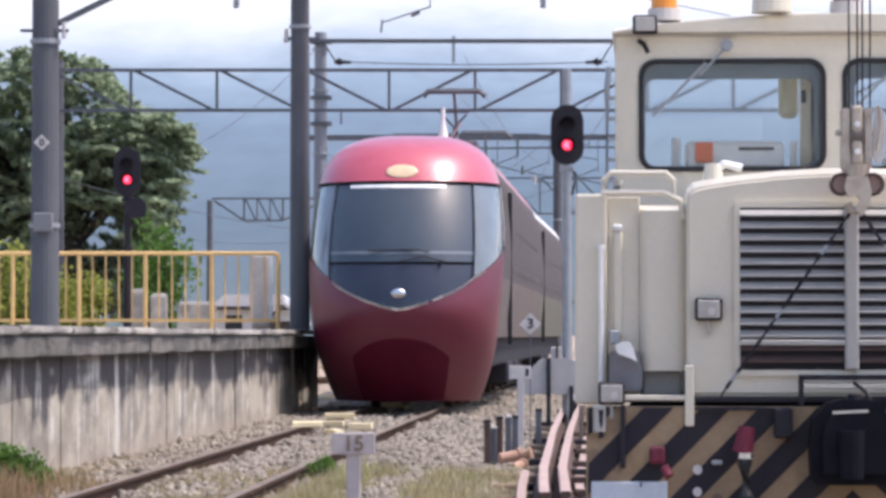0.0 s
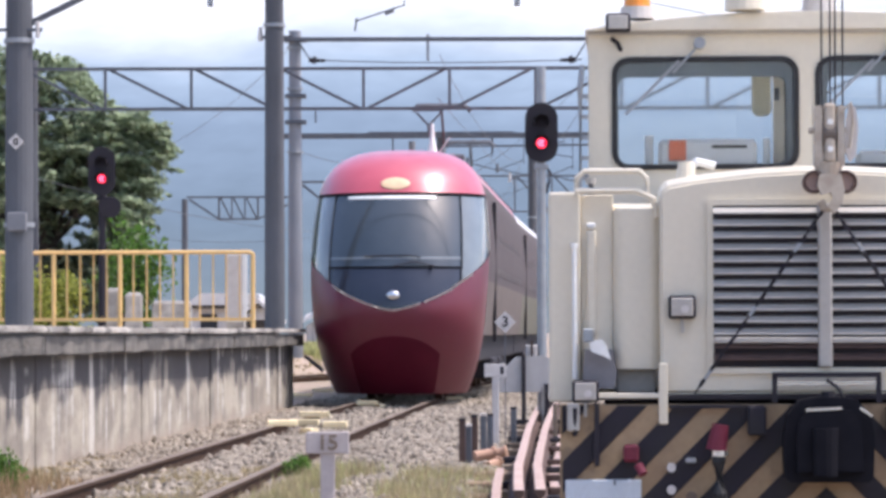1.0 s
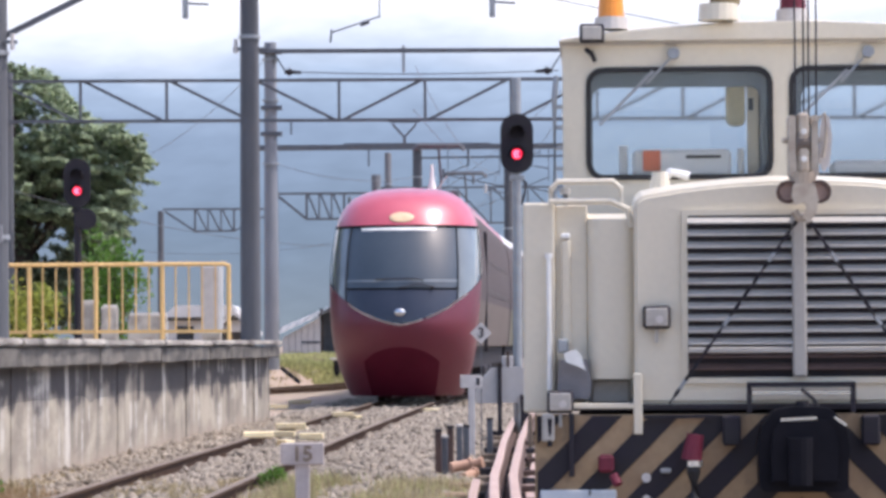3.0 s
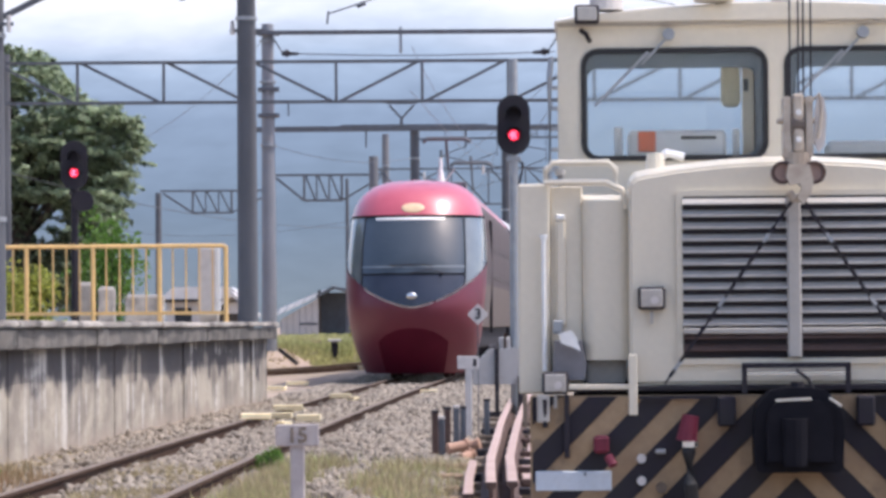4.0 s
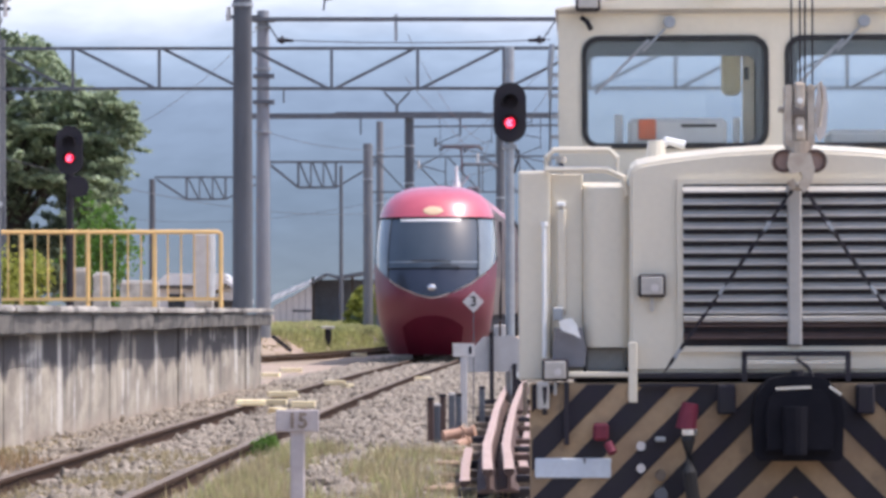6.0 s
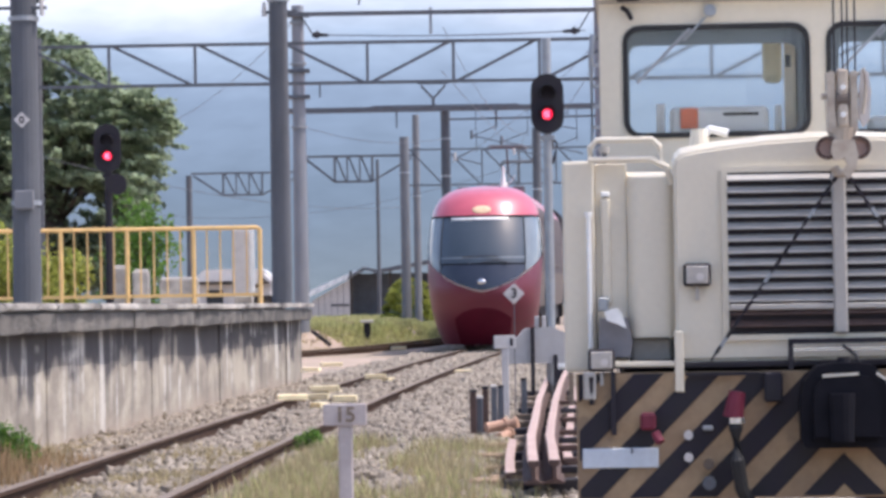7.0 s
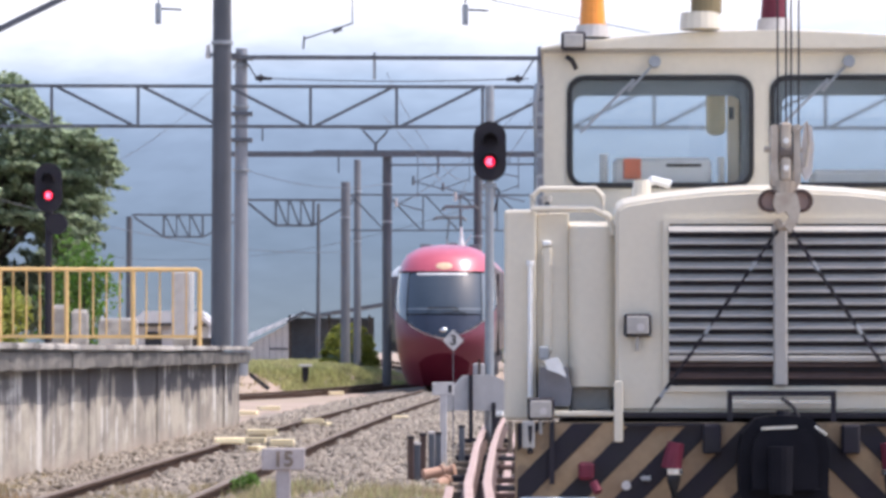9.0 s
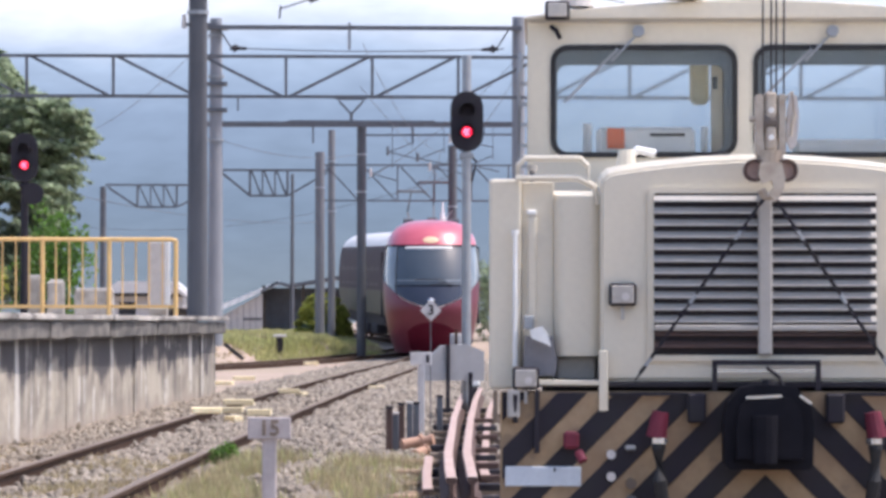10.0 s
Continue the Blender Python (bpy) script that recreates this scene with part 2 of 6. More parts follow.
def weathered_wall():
    """Old cast concrete: grimy black columns, with the lip's shade put in, run down to uneven depths, with pale lime
    streaks and dusty feet.
    """
    m = bpy.data.materials.new("weathered_concrete")
    m.use_nodes = True
    t = m.node_tree
    b = t.nodes["Principled BSDF"]
    b.inputs["Roughness"].default_value, b.inputs["Specular IOR Level"].default_value = 0.93, 0.2
    at, sep = t.nodes.new("ShaderNodeTexCoord"), t.nodes.new("ShaderNodeSeparateXYZ")
    t.links.new(at.outputs["Object"], sep.inputs[0])

    def noise_at(along, up, detail, shift):
        mp, n = t.nodes.new("ShaderNodeMapping"), t.nodes.new("ShaderNodeTexNoise")
        mp.inputs["Scale"].default_value, mp.inputs["Location"].default_value = (0.3, along, up), (shift, shift * 1.7, 0)
        n.inputs["Scale"].default_value, n.inputs["Detail"].default_value = 1.0, detail
        t.links.new(at.outputs["Object"], mp.inputs["Vector"])
        t.links.new(mp.outputs["Vector"], n.inputs["Vector"])
        return n.outputs["Fac"]

    def calc(op, a, c):
        k = t.nodes.new("ShaderNodeMath")
        k.operation = op
        for sock, v in zip(k.inputs, (a, c)):
            if isinstance(v, (int, float)):
                sock.default_value = v
            else:
                t.links.new(v, sock)
        return k.outputs[0]

    def ramp(value, lo, hi, top=1.0):
        r = t.nodes.new("ShaderNodeMapRange")
        r.inputs["From Min"].default_value, r.inputs["From Max"].default_value, r.inputs["To Max"].default_value = lo, hi, top
        t.links.new(value, r.inputs["Value"])
        return r.outputs["Result"]

    def over(fac, a, c):
        x = t.nodes.new("ShaderNodeMix")
        x.data_type = "RGBA"
        t.links.new(fac, x.inputs["Factor"])
        for sock, v in ((x.inputs["A"], a), (x.inputs["B"], c)):
            if isinstance(v, tuple):
                sock.default_value = (*v, 1)
            else:
                t.links.new(v, sock)
        return x.outputs["Result"]

    z = sep.outputs["Z"]
    step, white = t.nodes.new("ShaderNodeCombineXYZ"), t.nodes.new("ShaderNodeTexWhiteNoise")
    t.links.new(calc("SNAP", calc("ADD", sep.outputs["Y"], calc("MULTIPLY", noise_at(0.9, 0.1, 2, 30), 2.6)), 0.62), step.inputs["Y"])
    t.links.new(step.outputs[0], white.inputs["Vector"])
    column = white.outputs["Value"]
    col = over(ramp(noise_at(1.1, 2.2, 5, 0), 0.38, 0.62), (0.45, 0.40, 0.325), (0.28, 0.245, 0.205))
    col = over(ramp(noise_at(2.2, 0.7, 4, 5), 0.52, 0.70, 0.7), col, (0.15, 0.138, 0.125))
    lime = calc("MULTIPLY", ramp(noise_at(2.1, 0.35, 4, 11), 0.53, 0.61, 0.9), ramp(noise_at(0.5, 2.4, 4, 14), 0.44, 0.56))
    # upper band: grimy columns and the lip's shade together in the colour
    grime_and_shade = calc("ADD", z, calc("ADD", calc("ADD", calc("MULTIPLY", noise_at(0.5, 0.06, 2, 3), 0.9), calc("MULTIPLY", column, 0.30)), calc("MULTIPLY", noise_at(3.0, 3.0, 5, 8), 0.42)))
    col = over(ramp(grime_and_shade, 1.31, 1.42, 0.9), col, (0.08, 0.075, 0.08))
    col = over(lime, col, (0.60, 0.565, 0.51))
    dust = calc("ADD", calc("MULTIPLY", z, -1.0), calc("MULTIPLY", noise_at(1.2, 2.0, 4, 20), 0.55))
    col = over(ramp(dust, 0.20, 0.42, 0.75), col, (0.36, 0.295, 0.24))
    t.links.new(col, b.inputs["Base Color"])
    bu = t.nodes.new("ShaderNodeBump")
    bu.inputs["Strength"].default_value, bu.inputs["Distance"].default_value = 0.7, 0.03
    t.links.new(noise_at(9, 9, 5, 2), bu.inputs["Height"])
    t.links.new(bu.outputs["Normal"], b.inputs["Normal"])
    return m


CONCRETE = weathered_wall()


# ---- mesh helpers ----
def mesh_of(bm, name):
    me = bpy.data.meshes.new(name)
    bm.normal_update()
    bm.to_mesh(me)
    bm.free()
    return me


def part(name, bm, mat, parent, label="", smooth=False):
    """Links a bmesh (or shares a mesh) as one object under a thing or a part."""
    me = bm if isinstance(bm, bpy.types.Mesh) else mesh_of(bm, name)
    if mat and not me.materials:
        me.materials.append(mat)
    if smooth:
        for p in me.polygons:
            p.use_smooth = True
    ob = new(name, me)
    ob.parent = parent
    if label:
        ob["label"] = label
    return ob


def thing(name, m, label, category, group="", kind=""):
    ob = new(name)
    ob.empty_display_size = 0.1
    ob.matrix_world = m
    return tagged(ob, label, category, group, kind)


def box(x0, x1, y0, y1, z0, z1, bevel=0.0, bm=None, segments=1):
    bm = bm or bmesh.new()
    r = bmesh.ops.create_cube(bm, size=1.0, matrix=Matrix.Translation(((x0 + x1) / 2, (y0 + y1) / 2, (z0 + z1) / 2)) @ Matrix.Diagonal((x1 - x0, y1 - y0, z1 - z0, 1)))
    if bevel:
        edges = list({e for v in r["verts"] for e in v.link_edges})
        bmesh.ops.bevel(bm, geom=edges, offset=bevel, segments=segments, affect="EDGES", profile=0.5)
    return bm


def bar(a, b, w, d=None, bm=None):
    """A straight square bar between two points."""
    bm = bm or bmesh.new()
    a, b = Vector(a), Vector(b)
    q = (b - a).to_track_quat("Z", "Y").to_matrix().to_4x4()
    bmesh.ops.create_cube(bm, size=1.0, matrix=Matrix.Translation((a + b) / 2) @ q @ Matrix.Diagonal((w, d or w, (b - a).length, 1)))
    return bm


def rod(a, b, r, r2=None, seg=10, bm=None):
    bm = bm or bmesh.new()
    a, b = Vector(a), Vector(b)
    q = (b - a).to_track_quat("Z", "Y").to_matrix().to_4x4()
    bmesh.ops.create_cone(bm, cap_ends=True, segments=seg, radius1=r, radius2=r if r2 is None else r2, depth=(b - a).length, matrix=Matrix.Translation((a + b) / 2) @ q)
    return bm


def tube(points, r, seg=8, bm=None):
    """A bent round bar through the points."""
    bm = bm or bmesh.new()
    pts = [Vector(p) for p in points]
    rings = []
    for i, p in enumerate(pts):
        d = (pts[min(i + 1, len(pts) - 1)] - pts[max(i - 1, 0)]).normalized()
        q = d.to_track_quat("Z", "Y").to_matrix()
        rings.append([bm.verts.new(p + q @ Vector((r * math.cos(2 * math.pi * k / seg), r * math.sin(2 * math.pi * k / seg), 0))) for k in range(seg)])
    for a, b in zip(rings, rings[1:]):
        for k in range(seg):
            bm.faces.new((a[k], a[(k + 1) % seg], b[(k + 1) % seg], b[k]))
    bm.faces.new(rings[0][::-1])
    bm.faces.new(rings[-1])
    return bm


def prism(outline, y0, y1, bm=None):
    """An outline in x and z, drawn out from y0 to y1."""
    bm = bm or bmesh.new()
    a = [bm.verts.new((x, y0, z)) for x, z in outline]
    b = [bm.verts.new((x, y1, z)) for x, z in outline]
    n = len(a)
    bm.faces.new(a)
    bm.faces.new(b[::-1])
    for i in range(n):
        bm.faces.new((a[i], b[i], b[(i + 1) % n], a[(i + 1) % n]))
    bmesh.ops.recalc_face_normals(bm, faces=bm.faces[:])
    return bm


def round_rect(x0, x1, z0, z1, r, n=5):
    out = []
    for cx, cz, a0 in ((x1 - r, z1 - r, 0), (x0 + r, z1 - r, 90), (x0 + r, z0 + r, 180), (x1 - r, z0 + r, 270)):
        out += [(cx + r * math.cos(radians(a0 + 90 * k / n)), cz + r * math.sin(radians(a0 + 90 * k / n))) for k in range(n + 1)]
    return out


def ring(outer, inner, y0, y1, bm=None):
    """A frame between two outlines with as many corners."""
    bm = bm or bmesh.new()
    n = len(outer)
    vo = [[bm.verts.new((x, y, z)) for x, z in outer] for y in (y0, y1)]
    vi = [[bm.verts.new((x, y, z)) for x, z in inner] for y in (y0, y1)]
    for i in range(n):
        j = (i + 1) % n
        bm.faces.new((vo[0][i], vo[0][j], vi[0][j], vi[0][i]))
        bm.faces.new((vo[1][i], vi[1][i], vi[1][j], vo[1][j]))
        bm.faces.new((vo[0][i], vo[1][i], vo[1][j], vo[0][j]))
        bm.faces.new((vi[0][i], vi[0][j], vi[1][j], vi[1][i]))
    bmesh.ops.recalc_face_normals(bm, faces=bm.faces[:])
    return bm


def letters(text, size, mat, parent, m, name="number"):
    """Raised characters with their face towards -y."""
    cu = bpy.data.curves.new(name, "FONT")
    cu.body, cu.size, cu.extrude, cu.offset, cu.align_x, cu.align_y = text, size, 0.002, size * 0.022, "CENTER", "CENTER"
    tmp = bpy.data.objects.new(name, cu)
    me = bpy.data.meshes.new_from_object(tmp)
    bpy.data.objects.remove(tmp)
    me.transform(m @ pose(0, 0, 0, 90, 0, 0))
    me.materials.clear()
    return part(name, me, mat, parent)


# ---- the plan: the main track bends gently right, then left ----
def track_x(y):
    if y < 97:
        return -2.94 + 0.0363 * y + 0.000191 * y * y
    d = y - 97
    return 2.378 + 0.0734 * d - 0.00337 * max(0.0, d - 8) ** 2


def track_z(y):
    """The line climbs past the station."""
    return 0.0002 * max(0.0, y - 85) ** 2


def branch_x(y):
    """Left-hand track that joins the main line past the platform."""
    k = 2.7 + 0.1 * (102 - y) + 0.0017 * (102 - y) ** 2 if y < 102 else 2.7 * (1 - (y - 102) / 22)
    return track_x(y) - k


def ground_z(x, y):
    """Flat between the tracks, a low bank beside the far houses."""
    edge = branch_x(y) - 1.0 if y < 108 else track_x(min(y, 135)) - 2.7
    k = max(0.0, min(1.0, (edge - x) / 1.2)) * max(0.0, min(1.0, (y - 72) / 8))
    return -0.13 + max(track_z(min(y, 150)), 0.62 * k * k * (3 - 2 * k))


def build_ground():
    ys = [-30, -10, 0, 8, 12] + [14 + 1.5 * i for i in range(84)] + [150, 175, 220, 300, 500, 900, 1600, 3200]
    xs = [-2500, -900, -300, -120, -60, -35, -25, -18] + [-14 + 0.75 * i for i in range(34)] + [14, 20, 30, 50, 90, 200, 600, 2500]
    bm = bmesh.new()
    grid = [[bm.verts.new((x, y, ground_z(x, y) + (0.02 * noise.noise((x * 1.7, y * 0.9, 0)) if 10 < y < 140 and abs(x) < 18 else 0))) for x in xs] for y in ys]
    for j in range(len(ys) - 1):
        for i in range(len(xs) - 1):
            f = bm.faces.new((grid[j][i], grid[j][i + 1], grid[j + 1][i + 1], grid[j + 1][i]))
            cx, cy = (xs[i] + xs[i + 1]) / 2, (ys[j] + ys[j + 1]) / 2
            f.material_index = 0 if (-7 < cx - track_x(min(cy, 140)) < 9 and cy < 140 and ground_z(cx, cy) < -0.05 and not (cy > 58 and cx < track_x(cy) - 2.0)) else 1
            f.smooth = True
    me = mesh_of(bm, "ground")
    me.materials.append(GRAVEL)
    me.materials.append(SOIL)
    tagged(new("ground", me), "pale gravel yard with dry soil beyond", "ground", kind="structure")


build_ground()

RAIL_SECTION = [(-0.065, -0.15), (0.065, -0.15), (0.065, -0.138), (0.012, -0.118), (0.012, -0.045), (0.033, -0.032), (0.033, -0.004), (0.027, 0.0), (-0.027, 0.0), (-0.033, -0.004), (-0.033, -0.032), (-0.012, -0.045), (-0.012, -0.118), (-0.065, -0.138)]


def rail_along(name, points, parent, mat=RAIL_RUST, head=RAIL_TOP, shoulder=0):
    """A rail swept along plan points (x, y, z of its head)."""
    bm = bmesh.new()
    pts = [Vector(p) for p in points]
    rows = []
    for i, p in enumerate(pts):
        d = (pts[min(i + 1, len(pts) - 1)] - pts[max(i - 1, 0)])
        side = Vector((d.y, -d.x, 0)).normalized()
        rows.append([bm.verts.new(p + side * a + Vector((0, 0, b))) for a, b in RAIL_SECTION])
    n = len(RAIL_SECTION)
    for a, b in zip(rows, rows[1:]):
        for k in range(n):
            f = bm.faces.new((a[k], a[(k + 1) % n], b[(k + 1) % n], b[k]))
            f.material_index = 1 if 6 - shoulder <= k <= 8 + shoulder else 0
    bm.faces.new(rows[0][::-1])
    bm.faces.new(rows[-1])
    bmesh.ops.recalc_face_normals(bm, faces=bm.faces[:])
    me = mesh_of(bm, name)
    me.materials.append(mat)
    me.materials.append(head)
    return part(name, me, None, parent)


def build_track(name, label, centre, y0, y1, step, z=0.0, sleepers=True, sleeper_to=1e9):
    t = thing(name, pose(0, 0, 0), label, "railway track", kind="structure")
    ys = np.arange(y0, y1 + 0.01, step)
    for s in (-0.5665, 0.5665):
        rail_along("rail", [(centre(y) + s, y, z + track_z(y)) for y in ys], t)
    if sleepers:
        me = mesh_of(box(-1.0, 1.0, -0.1, 0.1, -0.19, -0.095, 0.012), "sleeper")
        me.materials.append(SLEEPER)
        for y in np.arange(y0 + 0.3, min(y1, sleeper_to), 0.65):
            ob = part("sleeper", me, None, t)
            d = centre(y + 0.5) - centre(y - 0.5)
            ob.matrix_basis = pose(centre(y) + random.uniform(-.03, .03), y, z + track_z(y) - 0.03, 0, 0, -math.degrees(math.atan(d)) + random.uniform(-1, 1))
    return t


build_track("main_track", "rusty main line track in pale gravel ballast", track_x, 17.0, 160.0, 1.5, sleeper_to=95)
LOCO_AT, LOCO_DIR = (1.748, 14.4), 0.06


def siding_x(y):
    return LOCO_AT[0] + LOCO_DIR * (y - LOCO_AT[1])


build_track("siding_track", "siding track under the cream motor wagon", siding_x, 9.0, 60.0, 3.0, sleeper_to=30)


build_track("branch_track", "rusty branch track joining the main line", branch_x, 68.0, 122.0, 1.5, z=-0.005, sleepers=False)


# ---- platform ----
def wall_x(y):
    return track_x(y) - 1.71


def build_platform():
    p = thing("platform", pose(0, 0, 0), "weathered concrete station platform with an overhanging edge", "platform", kind="structure")
    END, NEAR, TOP = 55.2, 22.0, 1.17
    # core with the top
    bm = bmesh.new()
    ys = [NEAR, 30, 38, 46, END - 0.05]
    lo, hi = [], []
    for y in ys:
        lo.append([bm.verts.new((wall_x(y) - 0.12, y, -0.3)), bm.verts.new((-13.0, y, -0.3))])
        hi.append([bm.verts.new((wall_x(y) - 0.12, y, TOP - 0.16)), bm.verts.new((-13.0, y, TOP - 0.16))])
    for a, b, c, d in zip(lo, lo[1:], hi, hi[1:]):
        bm.faces.new((a[0], b[0], d[0], c[0]))
        bm.faces.new((c[0], d[0], d[1], c[1]))
        bm.faces.new((b[1], a[1], c[1], d[1]))
    bm.faces.new((lo[-1][0], lo[-1][1], hi[-1][1], hi[-1][0]))
    bm.faces.new((lo[0][1], lo[0][0], hi[0][0], hi[0][1]))
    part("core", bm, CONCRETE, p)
    # wall panels, uneven widths
    y = NEAR
    while y < END - 0.05:
        w = random.choice((1.2, 1.8, 2.4, 3.0))
        y2 = END if y + w > END - 0.5 else y + w
        proud = random.uniform(0.0, 0.03)
        bm = bmesh.new()
        quad = [(wall_x(y) + proud, y + 0.012), (wall_x(y2) + proud, y2 - 0.012), (wall_x(y2) - 0.14, y2 - 0.012), (wall_x(y) - 0.14, y + 0.012)]
        lo = [bm.verts.new((a, b, -0.25)) for a, b in quad]
        hi = [bm.verts.new((a, b, TOP - 0.26)) for a, b in quad]
        bm.faces.new(hi)
        for i in range(4):
            bm.faces.new((lo[i], lo[(i + 1) % 4], hi[(i + 1) % 4], hi[i]))
        bmesh.ops.recalc_face_normals(bm, faces=bm.faces[:])
        bmesh.ops.bevel(bm, geom=bm.edges[:], offset=0.006, segments=1, affect="EDGES")
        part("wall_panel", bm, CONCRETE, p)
        y = y2
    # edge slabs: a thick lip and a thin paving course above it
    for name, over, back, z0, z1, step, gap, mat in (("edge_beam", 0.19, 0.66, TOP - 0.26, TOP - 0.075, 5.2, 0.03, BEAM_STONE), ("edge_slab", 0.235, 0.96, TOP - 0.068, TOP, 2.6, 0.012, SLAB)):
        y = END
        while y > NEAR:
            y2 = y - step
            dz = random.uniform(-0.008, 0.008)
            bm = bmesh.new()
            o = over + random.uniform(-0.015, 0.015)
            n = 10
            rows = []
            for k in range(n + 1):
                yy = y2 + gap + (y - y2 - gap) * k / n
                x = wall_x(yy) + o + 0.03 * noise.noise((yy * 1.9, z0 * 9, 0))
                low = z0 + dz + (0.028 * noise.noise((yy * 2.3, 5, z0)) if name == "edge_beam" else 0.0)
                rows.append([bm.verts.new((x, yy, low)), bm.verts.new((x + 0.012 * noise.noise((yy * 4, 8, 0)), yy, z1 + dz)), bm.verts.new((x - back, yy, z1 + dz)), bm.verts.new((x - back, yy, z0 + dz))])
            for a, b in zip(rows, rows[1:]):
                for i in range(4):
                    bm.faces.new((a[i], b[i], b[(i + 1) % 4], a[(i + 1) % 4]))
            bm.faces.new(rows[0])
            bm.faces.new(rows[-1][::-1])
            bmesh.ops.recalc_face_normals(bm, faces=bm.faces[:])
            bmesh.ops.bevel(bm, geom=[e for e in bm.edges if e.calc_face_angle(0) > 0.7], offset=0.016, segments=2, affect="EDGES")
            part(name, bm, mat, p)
            y = y2
    part("paving", box(-13.0, -5.4, NEAR, END, TOP - 0.16, TOP - 0.012), SLAB, p)
    bm = bmesh.new()
    a = [(wall_x(NEAR) - 0.6, NEAR), (wall_x(END) - 0.6, END), (-5.4, END), (-5.4, NEAR)]
    lo = [bm.verts.new((x, y, TOP - 0.16)) for x, y in a]
    hi = [bm.verts.new((x, y, TOP - 0.004)) for x, y in a]
    bm.faces.new(hi)
    for i in range(4):
        bm.faces.new((lo[i], lo[(i + 1) % 4], hi[(i + 1) % 4], hi[i]))
    bmesh.ops.recalc_face_normals(bm, faces=bm.faces[:])
    part("paving", bm, SLAB, p)


build_platform()


# ---- poles, beams and wires ----
def build_pole(m, height, r, label, mat=POLE, r2=None, bands=(), name="catenary_pole"):
    t = thing(name, m, label, "utility pole")
    part("shaft", rod((0, 0, 0), (0, 0, height), r, r2 or r * 0.85, 18), mat, t, smooth=False)
    for z in bands:
        part("band", rod((0, 0, z - 0.03), (0, 0, z + 0.03), r * 1.06, r * 1.06, 18), GALV, t)
    return t


pa = build_pole(pose(-4.97, 42, 1.165), 7.2, 0.18, "dark grey concrete catenary pole with a small diamond plate", bands=(1.3, 3.6))
part("number_plate", prism([(0, -0.1), (0.1, 0), (0, 0.1), (-0.1, 0)], -0.2, -0.19), OFFWHITE, pa).location = (-0.02, 0, 2.33)
part("number_mark", ring(round_rect(-0.032, 0.032, -0.045, 0.045, 0.03), round_rect(-0.014, 0.014, -0.024, 0.024, 0.012), -0.206, -0.2), BLACK, pa).location = (-0.02, 0, 2.33)
part("junction_box", box(-0.12, 0.12, -0.27, -0.16, 1.22, 1.45, 0.012), POLE_MID, pa)
part("bracket", bar((-0.3, -0.1, 3.73), (0.3, -0.1, 3.73), 0.04), STEEL, pa)
part("brace", bar((0.1, 0, 3.8), (1.35, 0, 4.42), 0.07), STEEL, pa)
part("insulator", rod((0.24, -0.1, 3.63), (0.24, -0.1, 3.84), 0.03), OFFWHITE, pa)
pb = build_pole(pose(-2.28, 53.6, 1.165), 7.6, 0.165, "tall dark concrete pole standing on the platform end", bands=(4.85,))
part("cross_arm", bar((-0.26, 0, 4.66), (0.3, 0, 4.66), 0.05), STEEL, pb)
part("insulator", rod((-0.22, 0, 4.6), (-0.22, 0, 4.82), 0.045, 0.03), OFFWHITE, pb)
pc = build_pole(pose(-3.28, 90, 0.45), 8.75, 0.21, "pale concrete portal pole carrying steel beams", POLE_LIGHT, 0.16, bands=(5.5, 7.2, 8.3))
part("guy_stub", bar((0.25, -0.1, 0.05), (0.75, -0.2, -0.35), 0.09), BLACK, pc)
for z in (6.3, 7.0, 8.5):
    part("clamp", box(-0.26, 0.3, -0.21, 0.21, z - 0.05, z + 0.05), STEEL, pc)
pr = build_pole(pose(4.82, 90, -0.13), 9.4, 0.19, "grey concrete portal pole beyond the motor wagon", POLE_LIGHT, 0.17, bands=(5.0,))


def build_beam():
    t = thing("portal_beam", pose(0, 90, 8.95), "slim dark steel portal beam with hanging insulators", "catenary beam")
    part("tube", bar((-3.7, -0.24, 0), (4.9, -0.24, 0), 0.11), STEEL, t)
    part("hanger", bar((0.28, -0.24, 0.13), (0.28, -0.24, -0.58), 0.08), GALV, t)
    part("wire", tube([(-2.9 + 7.3 * k / 10, -0.24, -0.55 - 0.08 * math.sin(math.pi * k / 10)) for k in range(11)], 0.016, 5), STEEL, t)
    for s, x in ((1, -2.9), (-1, 4.25)):
        part("insulator", rod((x, -0.24, -0.55), (x + 0.44 * s, -0.24, -0.57), 0.065, 0.04), BLACK, t)
        part("insulator_shed", rod((x + 0.1 * s, -0.24, -0.55), (x + 0.2 * s, -0.24, -0.56), 0.115, 0.08), BLACK, t)
        part("insulator_link", bar((x, -0.24, -0.5), (x - 0.3 * s, -0.24, -0.02), 0.04), STEEL, t)
    return t


build_beam()


def build_truss(name, y, x0, x1, z0, z1, bay, start, flip_at, chord, web, label, mat=STEEL):
    """A flat lattice girder: chords, posts and diagonals, each its own piece."""
    t = thing(name, pose(0, y, 0), label, "lattice girder")
    part("top_chord", bar((x0, 0, z1), (x1, 0, z1), chord), mat, t)
    part("bottom_chord", bar((x0, 0, z0), (x1, 0, z0), chord), mat, t)
    x = start
    while x < x1:
        if x > x0:
            part("post", bar((x, 0, z0 + chord / 2), (x, 0, z1 - chord / 2), web), mat, t)
            a, b = (z1, z0) if x < flip_at else (z0, z1)
            if x + bay < x1:
                part("diagonal", bar((x + 0.06, 0.03, a), (x + bay - 0.06, 0.03, b), web), mat, t)
        x += bay
    return t


